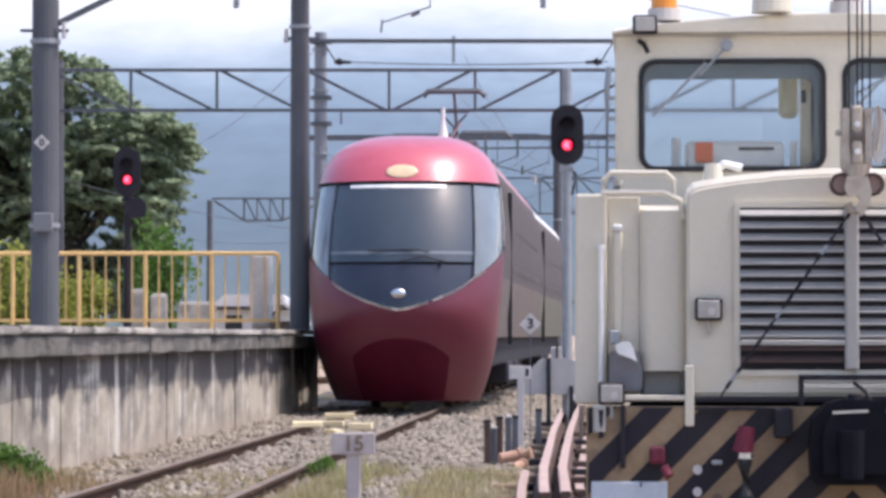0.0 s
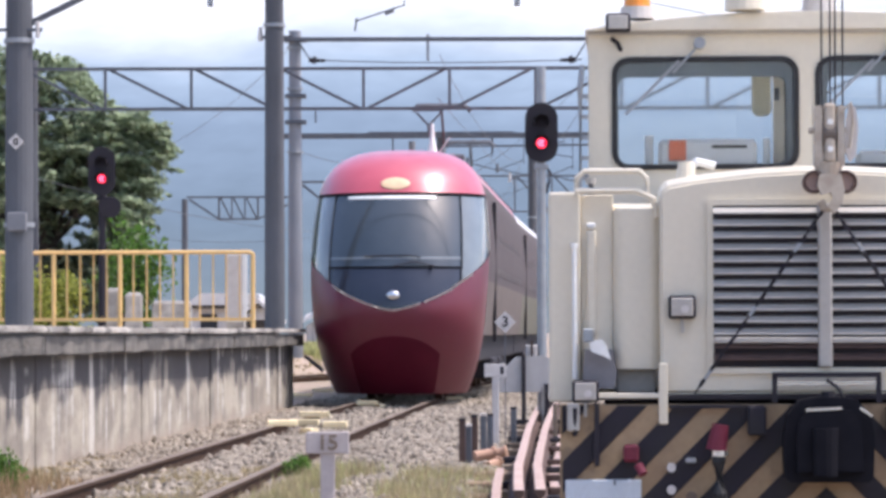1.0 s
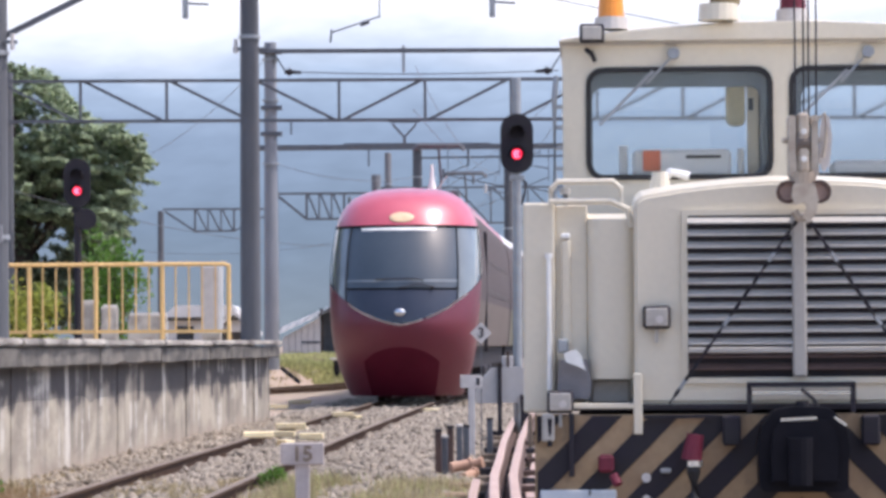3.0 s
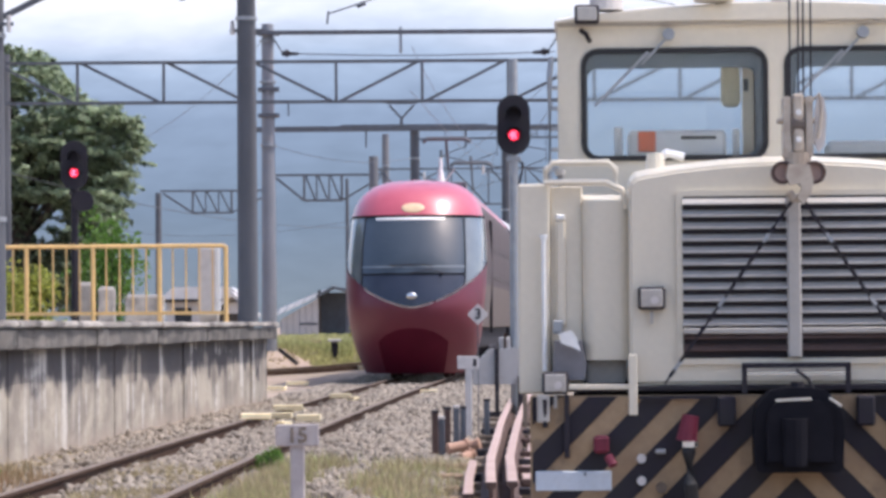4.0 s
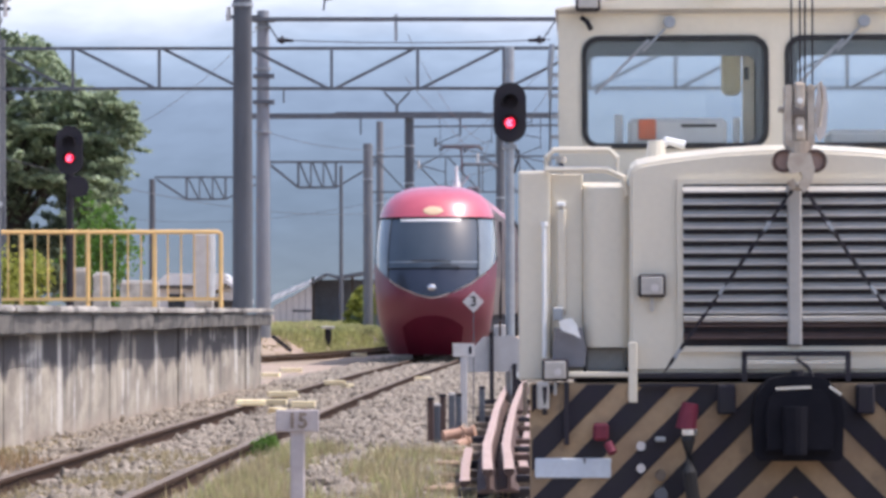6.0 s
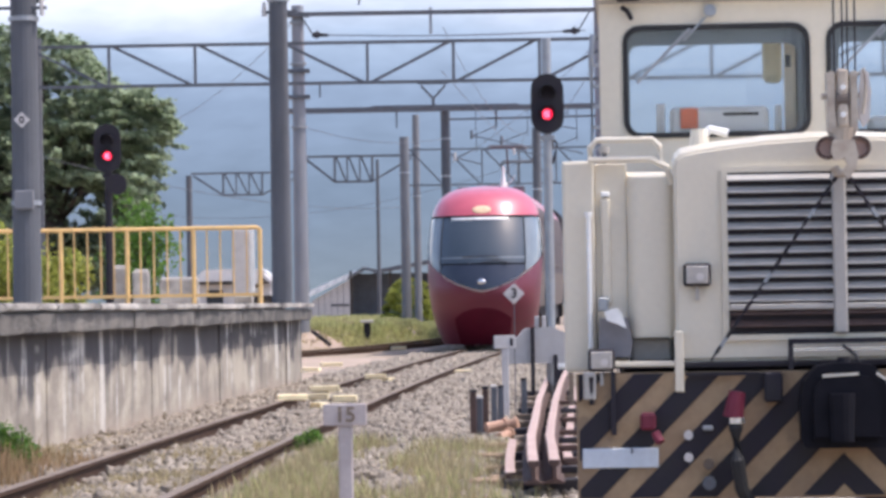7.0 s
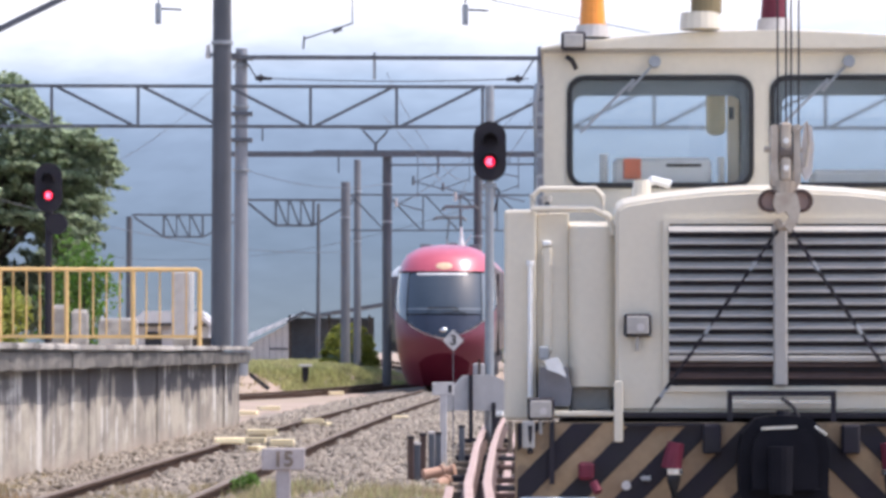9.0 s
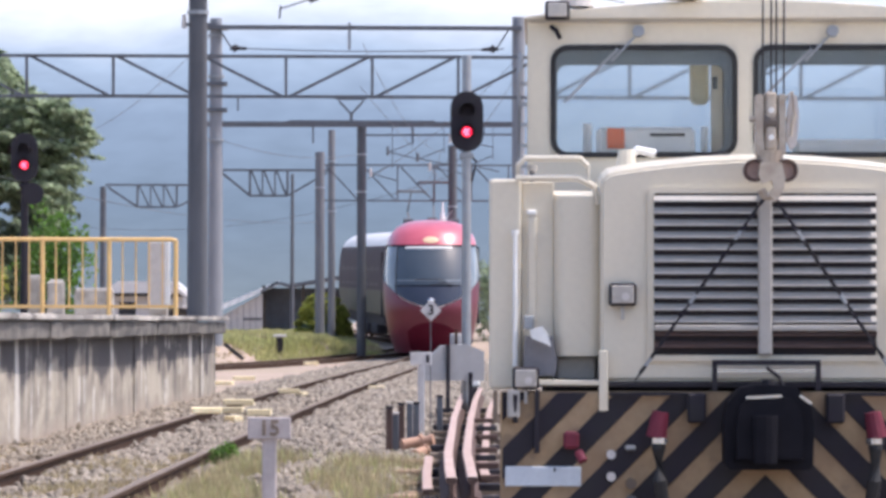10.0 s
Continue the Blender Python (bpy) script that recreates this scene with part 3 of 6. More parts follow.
build_truss("lattice_girder", 66.0, -8.0, 12.0, 5.51, 6.30, 1.69, -11.2, -2.3, 0.062, 0.055, "dark steel lattice girder spanning the tracks")
tp = build_pole(pose(-7.6, 66.3, -0.1), 6.6, 0.14, "grey steel girder pole behind the tree")
tp2 = build_pole(pose(11.5, 66.3, -0.13), 6.7, 0.14, "grey steel girder pole beside the siding")
# V-shaped dropper under the girder
t = thing("dropper_bracket", pose(0.22, 66.0, 5.47), "dark V-shaped wire dropper under the girder", "bracket")
part("arm", bar((0.0, 0, -0.3), (-0.24, 0, -0.04), 0.04), STEEL, t)
part("arm", bar((0.0, 0, -0.3), (0.24, 0, -0.04), 0.04), STEEL, t)
part("stem", bar((0, 0, -0.5), (0, 0, -0.26), 0.06), STEEL, t)
part("wire_clamp", bar((-0.3, 0, 0.0), (0.3, 0, 0.0), 0.03), STEEL, t)
for x in (-2.0, 2.6):
    h = thing("girder_hook", pose(x, 66.0, 5.35), "small dark hook hanging from the girder", "hook", "girder hooks")
    part("stem", bar((0, 0, -0.12), (0, 0, 0.13), 0.03), STEEL, h)

build_pole(pose(0.76, 108, -0.13), 7.65, 0.155, "weathered concrete pole beside the far curve", POLE, 0.15, bands=(5.4, 6.6))
build_pole(pose(-0.62, 118, 0.3), 6.75, 0.175, "weathered concrete pole among the grass", POLE_MID, 0.165, bands=(5.5,))
build_pole(pose(-0.22, 128, 0.3), 8.1, 0.15, "tall concrete pole behind the others", POLE_MID, 0.13, bands=(6.9, 5.0))
build_pole(pose(-1.95, 147, 0.35), 7.2, 0.09, "slim dark wooden pole by the shed", POLE, 0.07)
build_pole(pose(3.75, 110, -0.13), 7.0, 0.15, "grey pole behind the red signal", POLE, 0.14, bands=(5.0,))
build_pole(pose(-10.4, 150, 0.2), 6.9, 0.15, "grey portal pole in the haze", POLE, 0.13)
build_pole(pose(-11.8, 140, 0.2), 8.5, 0.10, "slim grey pole beside the tree", POLE, 0.09)
b2 = thing("far_beam", pose(0, 108, 7.42), "heavy dark portal beam across the far tracks", "catenary beam")
part("tube", bar((-4.5, -0.18, 0), (5.8, -0.18, 0.02), 0.17, 0.17), STEEL, b2)
part("stiffener", bar((-1.6, -0.2, 0.1), (3.1, -0.2, 0.1), 0.07), STEEL, b2)
part("second_tube", bar((0.8, -0.18, -0.34), (5.8, -0.18, -0.30), 0.06), STEEL, b2)
for x in (-0.8, 2.4, 4.2):
    part("hanger", bar((x, -0.18, -0.6), (x, -0.18, 0.0), 0.05), STEEL, b2)
build_truss("far_lattice_girder", 118.0, -0.6, 6.2, 5.35, 6.6, 1.3, -0.5, 99, 0.055, 0.05, "dark lattice girder over the far curve")


def build_arch_girder(y, x0, x1, z0, z1, label):
    """A light girder whose short bottom chord hangs on two long end diagonals."""
    t = thing("far_lattice_girder", pose(0, y, 0), label, "lattice girder")
    a, b = x0 + 0.28 * (x1 - x0), x0 + 0.62 * (x1 - x0)
    part("top_chord", bar((x0, 0, z1), (x1, 0, z1), 0.085), STEEL, t)
    part("bottom_chord", bar((a, 0, z0), (b, 0, z0), 0.085), STEEL, t)
    part("diagonal", bar((x0 + 0.1, 0.03, z1 - 0.1), (a, 0.03, z0), 0.09), STEEL, t)
    part("diagonal", bar((x1 - 0.1, 0.03, z1 - 0.1), (b, 0.03, z0), 0.07), STEEL, t)
    for k in range(4):
        x = a + (b - a) * k / 3
        part("post", bar((x, 0, z0), (x, 0, z1), 0.09 if k in (0, 3) else 0.06), STEEL, t)
        if k < 3:
            part("diagonal", bar((x + 0.05, 0.03, z1), (a + (b - a) * (k + 1) / 3 - 0.05, 0.03, z0), 0.07), STEEL, t)


build_arch_girder(128.0, -4.5, -0.3, 5.89, 6.86, "hazy lattice girder between far poles")
build_arch_girder(150.0, -10.3, -5.2, 6.2, 7.18, "hazy lattice girder in the distance")
for k, (x, z, w) in enumerate(((3.1, -1.2, 1.0), (4.3, -0.6, 1.3), (2.1, -1.0, 0.9), (3.6, -1.5, 1.2), (4.7, -1.4, 0.9), (1.5, -1.7, 0.8))):
    arm = part("registration_arm", bar((x - w / 2, -0.2, z + 0.12), (x + w / 2, -0.2, z - 0.1), 0.035), STEEL, b2)
    part("stay", bar((x - w / 2, -0.2, z + 0.12), (x + w * 0.3, -0.2, z + 0.42), 0.03), STEEL, arm)
    part("insulator", rod((x - w / 2 - 0.05, -0.2, z + 0.02), (x - w / 2 - 0.05, -0.2, z + 0.3), 0.05, 0.04), OFFWHITE if k % 2 else STEEL, arm)
    part("dropper", bar((x + w * 0.3, -0.2, z + 0.3), (x + w * 0.3, -0.2, 0.0), 0.025), STEEL, arm)


def wire(points, r, label, n=16, sag=0.3):
    """An overhead wire that sags between its end points."""
    (a, b) = [Vector(p) for p in points]
    pts = [a.lerp(b, k / n) - Vector((0, 0, sag * 4 * (k / n) * (1 - k / n))) for k in range(n + 1)]
    return tagged(new("overhead_wire", mesh_of(tube(pts, r, 5), "overhead_wire")), label, "wire", "overhead wires")


for o in (0.0, 0.05):
    for y0, y1 in ((66, 108), (108, 128)):
        W = "thin dark contact wire over the track" if not o else "thin dark catenary messenger wire"
        m = wire(((track_x(y0) + o + 0.1, y0, 5.72 + (0.85 if o else 0)), (track_x(y1) + o + 0.1, y1, 5.72 + (0.85 if o else 0))), 0.007, W, sag=0.5 if o else 0.02)
        m.data.materials.append(STEEL)
for a, b, s in (((-11.8, 140, 5.2), (3.75, 110, 5.9), 0.9), ((-3.28, 90, 8.9), (-11.8, 140, 8.5), 0.6), ((4.8, 90, 7.8), (3.75, 110, 6.6), 0.3), ((-7.6, 66.3, 4.2), (-0.62, 118, 4.6), 0.4),
                ((-5.0, 42, 5.0), (-7.6, 66.3, 5.6), 0.3), ((-3.28, 90, 6.0), (0.76, 108, 6.5), 0.3), ((0.76, 108, 5.6), (4.82, 90, 8.2), 0.3), ((-2.28, 53.6, 7.6), (11.5, 66.3, 6.2), 0.0)):
    wire((a, b), 0.009, "thin dark line wire between poles", sag=s).data.materials.append(STEEL)
# section insulators that hang into the top of the view
hs = thing("span_beam", pose(0, 52.0, 8.48), "dark steel span beam over the platform track", "catenary beam")
part("tube", bar((-2.5, 1.5, 0), (9.0, 0, 0), 0.1), STEEL, hs)
part("tube", bar((-5.0, -0.02, 0), (9.0, -0.02, 0), 0.1), STEEL, hs)
part("leg", bar((9.0, 0, -8.6), (9.0, 0, 0), 0.2), STEEL, hs)
arm = part("registration_arm", bar((-0.95, 0, -2.55), (-0.2, 0, -2.3), 0.022), STEEL, hs)
part("insulator", rod((-0.5, 0, -2.43), (-0.36, 0, -2.38), 0.035, 0.03), STEEL, arm)
part("dropper", bar((-0.2, 0, -2.32), (-0.2, 0, 0), 0.018), STEEL, arm)
part("wire_clip", bar((-0.96, 0, -2.7), (-0.94, 0, -2.5), 0.03), STEEL, arm)
for x in (-3.2, 1.55):
    h = thing("hanging_insulator", pose(x, 52.0, 6.18), "grey box-shaped insulator hanging from a wire", "insulator", "hanging insulators")
    part("body", box(-0.045, 0.045, -0.05, 0.05, -0.02, 0.3, 0.01), GALV, h)
    part("arm", bar((-0.05, 0, 0.22), (0.36, 0, 0.2), 0.03), STEEL, h)
    part("dropper", bar((0, 0, 0.3), (0, 0, 2.3), 0.025), STEEL, h)


# ---- signals and signs ----
def build_signal(m, label, mast, w, h, lamp_z, shade):
    t = thing("railway_signal", m, label, "railway signal", "red signals")
    part("mast", rod((0, 0.06, -mast), (0, 0.06, h * 0.25 if not shade else 0.2), 0.062, 0.055, 14), GALV if not shade else BLACK, t)
    part("backplate", prism(round_rect(-w / 2, w / 2, -h / 2, h / 2, w / 2 - 0.005, 8), -0.03, 0.0), BLACK, t)
    for z, lit in ((lamp_z, True), (-lamp_z, False)):
        hood = bmesh.new()
        n = 14
        rows = []
        for y, r in ((-0.03, 0.098), (-0.2, 0.092)):
            rows.append([hood.verts.new((r * math.cos(math.pi * (1.15 - 1.3 * k / n)), y, z + r * math.sin(math.pi * (1.15 - 1.3 * k / n)))) for k in range(n + 1)])
        for k in range(n):
            hood.faces.new((rows[0][k], rows[0][k + 1], rows[1][k + 1], rows[1][k]))
        bmesh.ops.solidify(hood, geom=hood.faces[:], thickness=0.004)
        part("hood", hood, BLACK, t)
        lens = part("lens", rod((0, -0.034, z), (0, -0.03, z), 0.066, 0.066, 20), RED_LED if lit else BLACK, t, "lit red lens" if lit else "")
        if lit:
            for k in range(6):
                a = math.pi * k / 3
                r = 0.0 if k == 0 else 0.036
                part("led_cluster", rod((r * math.cos(a), -0.04, z + r * math.sin(a)), (r * math.cos(a), -0.034, z + r * math.sin(a)), 0.013, 0.013, 8), RED_CORE, lens)
    part("clamp", box(-0.09, 0.09, 0.0, 0.12, -h / 2 - 0.08, -h / 2 - 0.02, 0.008), GALV if not shade else BLACK, t)
    return t


sr = build_signal(pose(1.55, 42, 3.60), "black two-lamp signal on a grey mast showing red", 3.73, 0.41, 0.75, -0.13, False)
part("top_pipe", rod((0, 0.06, 0.3), (0, 0.06, 0.83), 0.058, 0.058, 12), GALV, sr)
part("cable", tube([(0.05, 0.04, -0.42), (0.12, 0.04, -0.5), (0.1, 0.05, -0.6), (0.06, 0.05, -0.75)], 0.015), BLACK, sr)
part("lower_box", box(-0.2, -0.06, 0, 0.12, -2.95, -2.65, 0.01), OFFWHITE, sr)
part("dark_frame", bar((-0.22, -0.02, -2.8), (-0.02, -0.02, -2.8), 0.03), RAIL_RUST, sr)
part("dark_frame", bar((-0.13, -0.02, -3.0), (-0.13, -0.02, -2.6), 0.03), RAIL_RUST, sr)
sl = build_signal(pose(-4.88, 52, 3.62), "black two-lamp signal showing red before a tree", 2.46, 0.42, 0.76, -0.12, True)
part("lower_disc", rod((0.13, -0.03, -0.56), (0.13, 0.0, -0.56), 0.17, 0.17, 20), BLACK, sl, "black round backplate")
part("side_arm", bar((0, 0.02, -0.45), (0.13, 0.02, -0.56), 0.05), BLACK, sl)

# the diamond plate with a 3 on a thin stake
t = thing("diamond_sign", pose(0.96, 37, -0.13), "white diamond sign with a number on a thin dark stake", "sign")
part("stake", rod((0, 0.02, 0), (0, 0.02, 1.36), 0.006), STEEL, t)
plate = part("plate", prism([(0, -0.118), (0.118, 0), (0, 0.118), (-0.118, 0)], -0.004, 0.004), OFFWHITE, t)
plate.location = (0, 0, 1.35)
letters("3", 0.155, BLACK, plate, pose(0, -0.006, 0))

# the marker with 15 on its short post
t = thing("marker_post", pose(-0.358, 13.5, -0.13), "faded white marker post with a number plate", "sign")
part("post", box(-0.029, 0.029, 0.0, 0.05, 0, 0.80, 0.006), SIGN_DULL, t)
plate = part("plate", box(-0.087, 0.087, -0.014, 0.0, -0.044, 0.044, 0.004), SIGN_DULL, t)
plate.location = (0, 0, 0.795)
letters("15", 0.085, SLEEPER, plate, pose(0, -0.017, -0.002))


# ---- the red train: three cars, the first with a rounded nose ----
PROFILE = [(0.10, 1.07, 1.0), (0.35, 1.18, 0.74), (0.7, 1.29, 0.43), (1.1, 1.37, 0.16), (1.47, 1.41, 0.04), (1.9, 1.445, 0.14), (2.37, 1.458, 0.34), (2.9, 1.43, 0.64), (3.36, 1.375, 0.96),
           (3.63, 1.29, 1.16), (3.84, 1.15, 1.40), (3.995, 0.95, 1.74), (4.10, 0.71, 2.2), (4.155, 0.42, 2.8), (4.18, 0.06, 3.3)]
NOSE = 1.55


def profile(z):
    """Half width and rake of the nose at a height, on a smooth curve through the stations."""
    zs = [p[0] for p in PROFILE]
    z = max(zs[0], min(zs[-1], z))
    i = max(0, min(len(zs) - 2, next((k for k in range(len(zs) - 1) if zs[k + 1] >= z), len(zs) - 2)))
    u = (z - zs[i]) / (zs[i + 1] - zs[i])
    out = []
    for c in (1, 2):
        a, b = PROFILE[i][c], PROFILE[i + 1][c]
        h = zs[i + 1] - zs[i]
        ma = (b - PROFILE[i - 1][c]) / (zs[i + 1] - zs[i - 1]) * h if i > 0 else b - a
        mb = (PROFILE[i + 2][c] - a) / (zs[i + 2] - zs[i]) * h if i + 2 < len(zs) else b - a
        out.append((2 * u**3 - 3 * u**2 + 1) * a + (u**3 - 2 * u**2 + u) * ma + (-2 * u**3 + 3 * u**2) * b + (u**3 - u**2) * mb)
    return out


def skin(s, z, lift=0.0):
    """A point of the nose: s from -1 to 1 round the plan, z its height; lift sets it proud."""
    w, rake = profile(z)
    a = s * math.pi / 2
    x = (w + lift) * math.copysign(abs(math.sin(a)) ** 0.9, a)
    y = -NOSE + rake + (NOSE * w / 1.455) * (1 - abs(math.cos(a)) ** 1.0) - lift
    return Vector((x, y, z))


def s_of(x, z):
    w, _ = profile(z)
    return math.copysign(2 / math.pi * math.asin(min(1.0, abs(x / w)) ** (1 / 0.9)), x)


def patch(s0, s1, low, high, n, m, lift=0.0, thick=0.0):
    """A piece of the nose between two curves of height, low(s) and high(s)."""
    bm = bmesh.new()
    g = []
    for j in range(m + 1):
        g.append([bm.verts.new(skin(s0 + (s1 - s0) * i / n, low(s0 + (s1 - s0) * i / n) + (high(s0 + (s1 - s0) * i / n) - low(s0 + (s1 - s0) * i / n)) * j / m, lift)) for i in range(n + 1)])
    for j in range(m):
        for i in range(n):
            bm.faces.new((g[j][i], g[j][i + 1], g[j + 1][i + 1], g[j + 1][i]))
    if thick:
        bmesh.ops.solidify(bm, geom=bm.faces[:], thickness=thick)
    return bm


def glass_low(s):
    """Lower edge of the windscreen: a V with rounded sides."""
    a = abs(s)
    if a < 0.42:
        return 1.46 + 0.35 * (a / 0.42) ** 1.3
    return 1.81 + 0.60 * ((a - 0.42) / 0.58) ** 0.85


def sweep(z0, z1, y0, y1, m):
    """A length of the car's side and roof shell between two heights, both sides."""
    bm = bmesh.new()
    zs = [z0 + (z1 - z0) * k / m for k in range(m + 1)]
    for sgn in (-1, 1):
        g = [[bm.verts.new((sgn * profile(z)[0], y0 if y0 > 3.4 else max(y0, 0) + (profile(z)[1] if y0 <= 0 else 0), z)), bm.verts.new((sgn * profile(z)[0], y1, z))] for z in zs]
        for a, b in zip(g, g[1:]):
            bm.faces.new((a[0], a[1], b[1], b[0]) if sgn > 0 else (a[1], a[0], b[0], b[1]))
    return bm


def build_bogie(car, y):
    part("bogie_frame", box(-0.95, 0.95, y - 1.3, y + 1.3, 0.28, 0.62, 0.04), BLACK, car)
    for dy in (-1.05, 1.05):
        for x in (-0.56, 0.56):
            part("wheel", rod((x - 0.06, y + dy, 0.43), (x + 0.06, y + dy, 0.43), 0.43, 0.43, 20), RAIL_RUST, car)


def build_pantograph(car, y, roof=4.17, head=5.68):
    part("pantograph_base", box(-0.5, 0.5, y - 0.5, y + 0.5, roof + 0.02, roof + 0.14, 0.02), STEEL, car)
    for sx in (-0.4, 0.4):
        part("pantograph_insulator", rod((sx, y, roof - 0.05), (sx, y, roof + 0.1), 0.05), OFFWHITE, car)
    part("pantograph_arm", bar((0, y - 0.3, roof + 0.12), (0, y + 0.9, (roof + head) / 2), 0.06), STEEL, car)
    part("pantograph_arm", bar((0, y + 0.9, (roof + head) / 2), (0, y - 0.2, head), 0.05), STEEL, car)
    part("pantograph_head", tube([(-0.58, y - 0.2, head - 0.1), (-0.48, y - 0.2, head), (0.48, y - 0.2, head), (0.6, y - 0.2, head - 0.1)], 0.06, 6), STEEL, car)


def build_car(lead, label):
    car = thing("train_car", pose(0, 0, 0), label, "train car", "cars of the red train")
    y1 = 19.0
    LOW, WIN0, WIN1 = 1.06, 1.95, 2.95
    if lead:
        part("nose_skirt", patch(-1, 1, lambda s: 0.12, lambda s: 0.82, 40, 6), RED, car, "maroon lower nose", True)
        part("nose_shell", patch(-1, 1, lambda s: 0.82, glass_low, 48, 12), RED, car, "glossy maroon nose", True)
        # dark patch laid on the skin for shade where the nose turns under
        part("coupler_hatch", patch(-0.34, 0.34, lambda s: 0.13, lambda s: 1.05 - 2.4 * s * s, 20, 8, 0.003), RED_DARK, car, "dark patch for the shade under the nose", True)
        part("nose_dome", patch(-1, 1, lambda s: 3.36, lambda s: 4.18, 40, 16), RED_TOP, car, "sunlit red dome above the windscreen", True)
        part("windscreen", patch(-0.5, 0.5, lambda s: max(2.15, glass_low(s)), lambda s: 3.34, 36, 12, -0.012), SCREEN, car, "dark curved windscreen", True)
        part("lower_panel", patch(-0.5, 0.5, lambda s: min(glass_low(s), 2.14), lambda s: 2.15, 36, 8, -0.01), SCREEN_LOW, car, "dark blue pointed panel", True)
        for a, b in ((-1, -0.5), (0.5, 1)):
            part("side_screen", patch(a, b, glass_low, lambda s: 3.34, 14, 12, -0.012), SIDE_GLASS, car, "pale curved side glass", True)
            c = b if a < 0 else a
            part("screen_pillar", patch(c - 0.007, c + 0.007, glass_low, lambda s: 3.34, 2, 10, 0.004, 0.008), STEEL, car, "", True)
        for a, b in ((-1.0, -0.93), (0.93, 1.0)):
            part("side_rim", patch(a, b, lambda s: glass_low(s) + 0.05, lambda s: 3.33, 3, 12, 0.008, 0.012), WHITE, car, "white rim at the edge of the side glass", True)
        part("screen_edge", patch(-1, 1, lambda s: 3.335, lambda s: 3.375, 36, 1, 0.008, 0.015), BLACK, car, "dark line under the dome", True)
        part("screen_blind", patch(-0.36, 0.28, lambda s: 3.27, lambda s: 3.325, 16, 1, -0.004), WHITE, car, "pale strip behind the glass", True)
        part("panel_edge", patch(-0.5, 0.5, lambda s: 2.135, lambda s: 2.165, 24, 1, 0.004, 0.01), BLACK, car, "", True)
        for a, b in ((-0.46, 0.0), (0.0, 0.17), (0.2, 0.62)):
            part("chrome_line", patch(a, b, lambda s: glass_low(s) - 0.012, lambda s: glass_low(s) + 0.02, 26, 1, 0.014, 0.02), WHITE, car, "bright chrome line along the V", True)
        # wiper
        w = part("wiper", tube([skin(0.0, 2.17, 0.05), skin(0.12, 2.24, 0.05), skin(0.26, 2.17, 0.05)], 0.014, 6), BLACK, car)
        part("wiper_blade", tube([skin(-0.18, 2.33, 0.04), skin(0.1, 2.34, 0.04), skin(0.16, 2.30, 0.04)], 0.013, 6), BLACK, w)
        part("wiper_pivot", rod(skin(0.24, 2.16, 0.02), skin(0.24, 2.16, 0.08), 0.03), BLACK, w)
        # reflection of a ledge, drawn as a pale strip on the windscreen
        part("dash_ledge", patch(-0.5, 0.5, lambda s: 2.28, lambda s: 2.32, 20, 1, -0.006), SIDE_GLASS, car, "pale strip drawn as a ledge's reflection in the glass", True)
        bm = bmesh.new()
        bmesh.ops.create_uvsphere(bm, u_segments=16, v_segments=8, radius=1, matrix=Matrix.Translation(skin(0.0, 1.70, 0.01)) @ Matrix.Diagonal((0.11, 0.05, 0.075, 1)))
        part("emblem", bm, CHROME, car, "small bright emblem lamp", True)
        bm = bmesh.new()
        bmesh.ops.create_uvsphere(bm, u_segments=20, v_segments=8, radius=1, matrix=Matrix.Translation(skin(0.0, 3.52, 0.0) + Vector((-0.02, 0, 0))) @ pose(0, 0, 0, -38, 0, 0) @ Matrix.Diagonal((0.24, 0.02, 0.13, 1)))
        part("badge", bm, material("gold_badge", (0.75, 0.55, 0.35), 0.4), car, "gold oval badge on the dome", True)
        part("coupler_cover", box(-0.3, 0.3, -0.4, 0.4, 0.12, 0.4, 0.06), BLACK, car)
        # white aerial on the roof and small roof fittings
        a = part("aerial", rod((0.33, 3.9, 4.12), (0.33, 3.9, 4.26), 0.12, 0.09), OFFWHITE, car, "white tapered roof aerial", True)
        part("mast", rod((0.33, 3.9, 4.26), (0.33, 3.9, 4.48), 0.09, 0.045, 12), WHITE, a)
        part("tip", rod((0.33, 3.9, 4.48), (0.33, 3.9, 4.76), 0.045, 0.03, 10), WHITE, a)
        part("stay", bar((0.42, 3.9, 4.22), (0.64, 3.9, 4.52), 0.025), OFFWHITE, a)
        for x, y in ((-0.75, 4.6), (0.7, 4.8), (0.0, 5.4)):
            part("roof_box", box(x - 0.16, x + 0.16, y - 0.3, y + 0.3, 3.95, 4.26 if x else 4.32, 0.03), STEEL, car)
    part("lower_side", sweep(LOW, WIN0, 0.0 if lead else 0.05, y1, 6), SIDE_LOW if lead else SIDE_GRASS_TINT, car, "dull beige lower side" if lead else "dull lower side tinted olive for reflected grass")
    part("window_band", sweep(WIN0, WIN1, 0.0 if lead else 0.05, y1, 6), SIDE, car, "grey-brown window band")
    part("roof_side", sweep(WIN1, 3.6, 0.0 if lead else 0.05, y1, 6), SIDE, car)
    # lighter red for sun; the second car's pale tone holds its white glare
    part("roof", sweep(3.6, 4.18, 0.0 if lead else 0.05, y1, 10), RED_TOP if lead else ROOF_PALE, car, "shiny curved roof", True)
    for y in ((0.0,) if not lead else ()) + (y1,):
        zs = np.linspace(LOW, 4.17, 20)
        out = [(profile(z)[0], z) for z in zs] + [(-profile(z)[0], z) for z in zs[::-1]]
        part("end_wall", prism(out, y - 0.01, y + 0.03), SIDE, car)
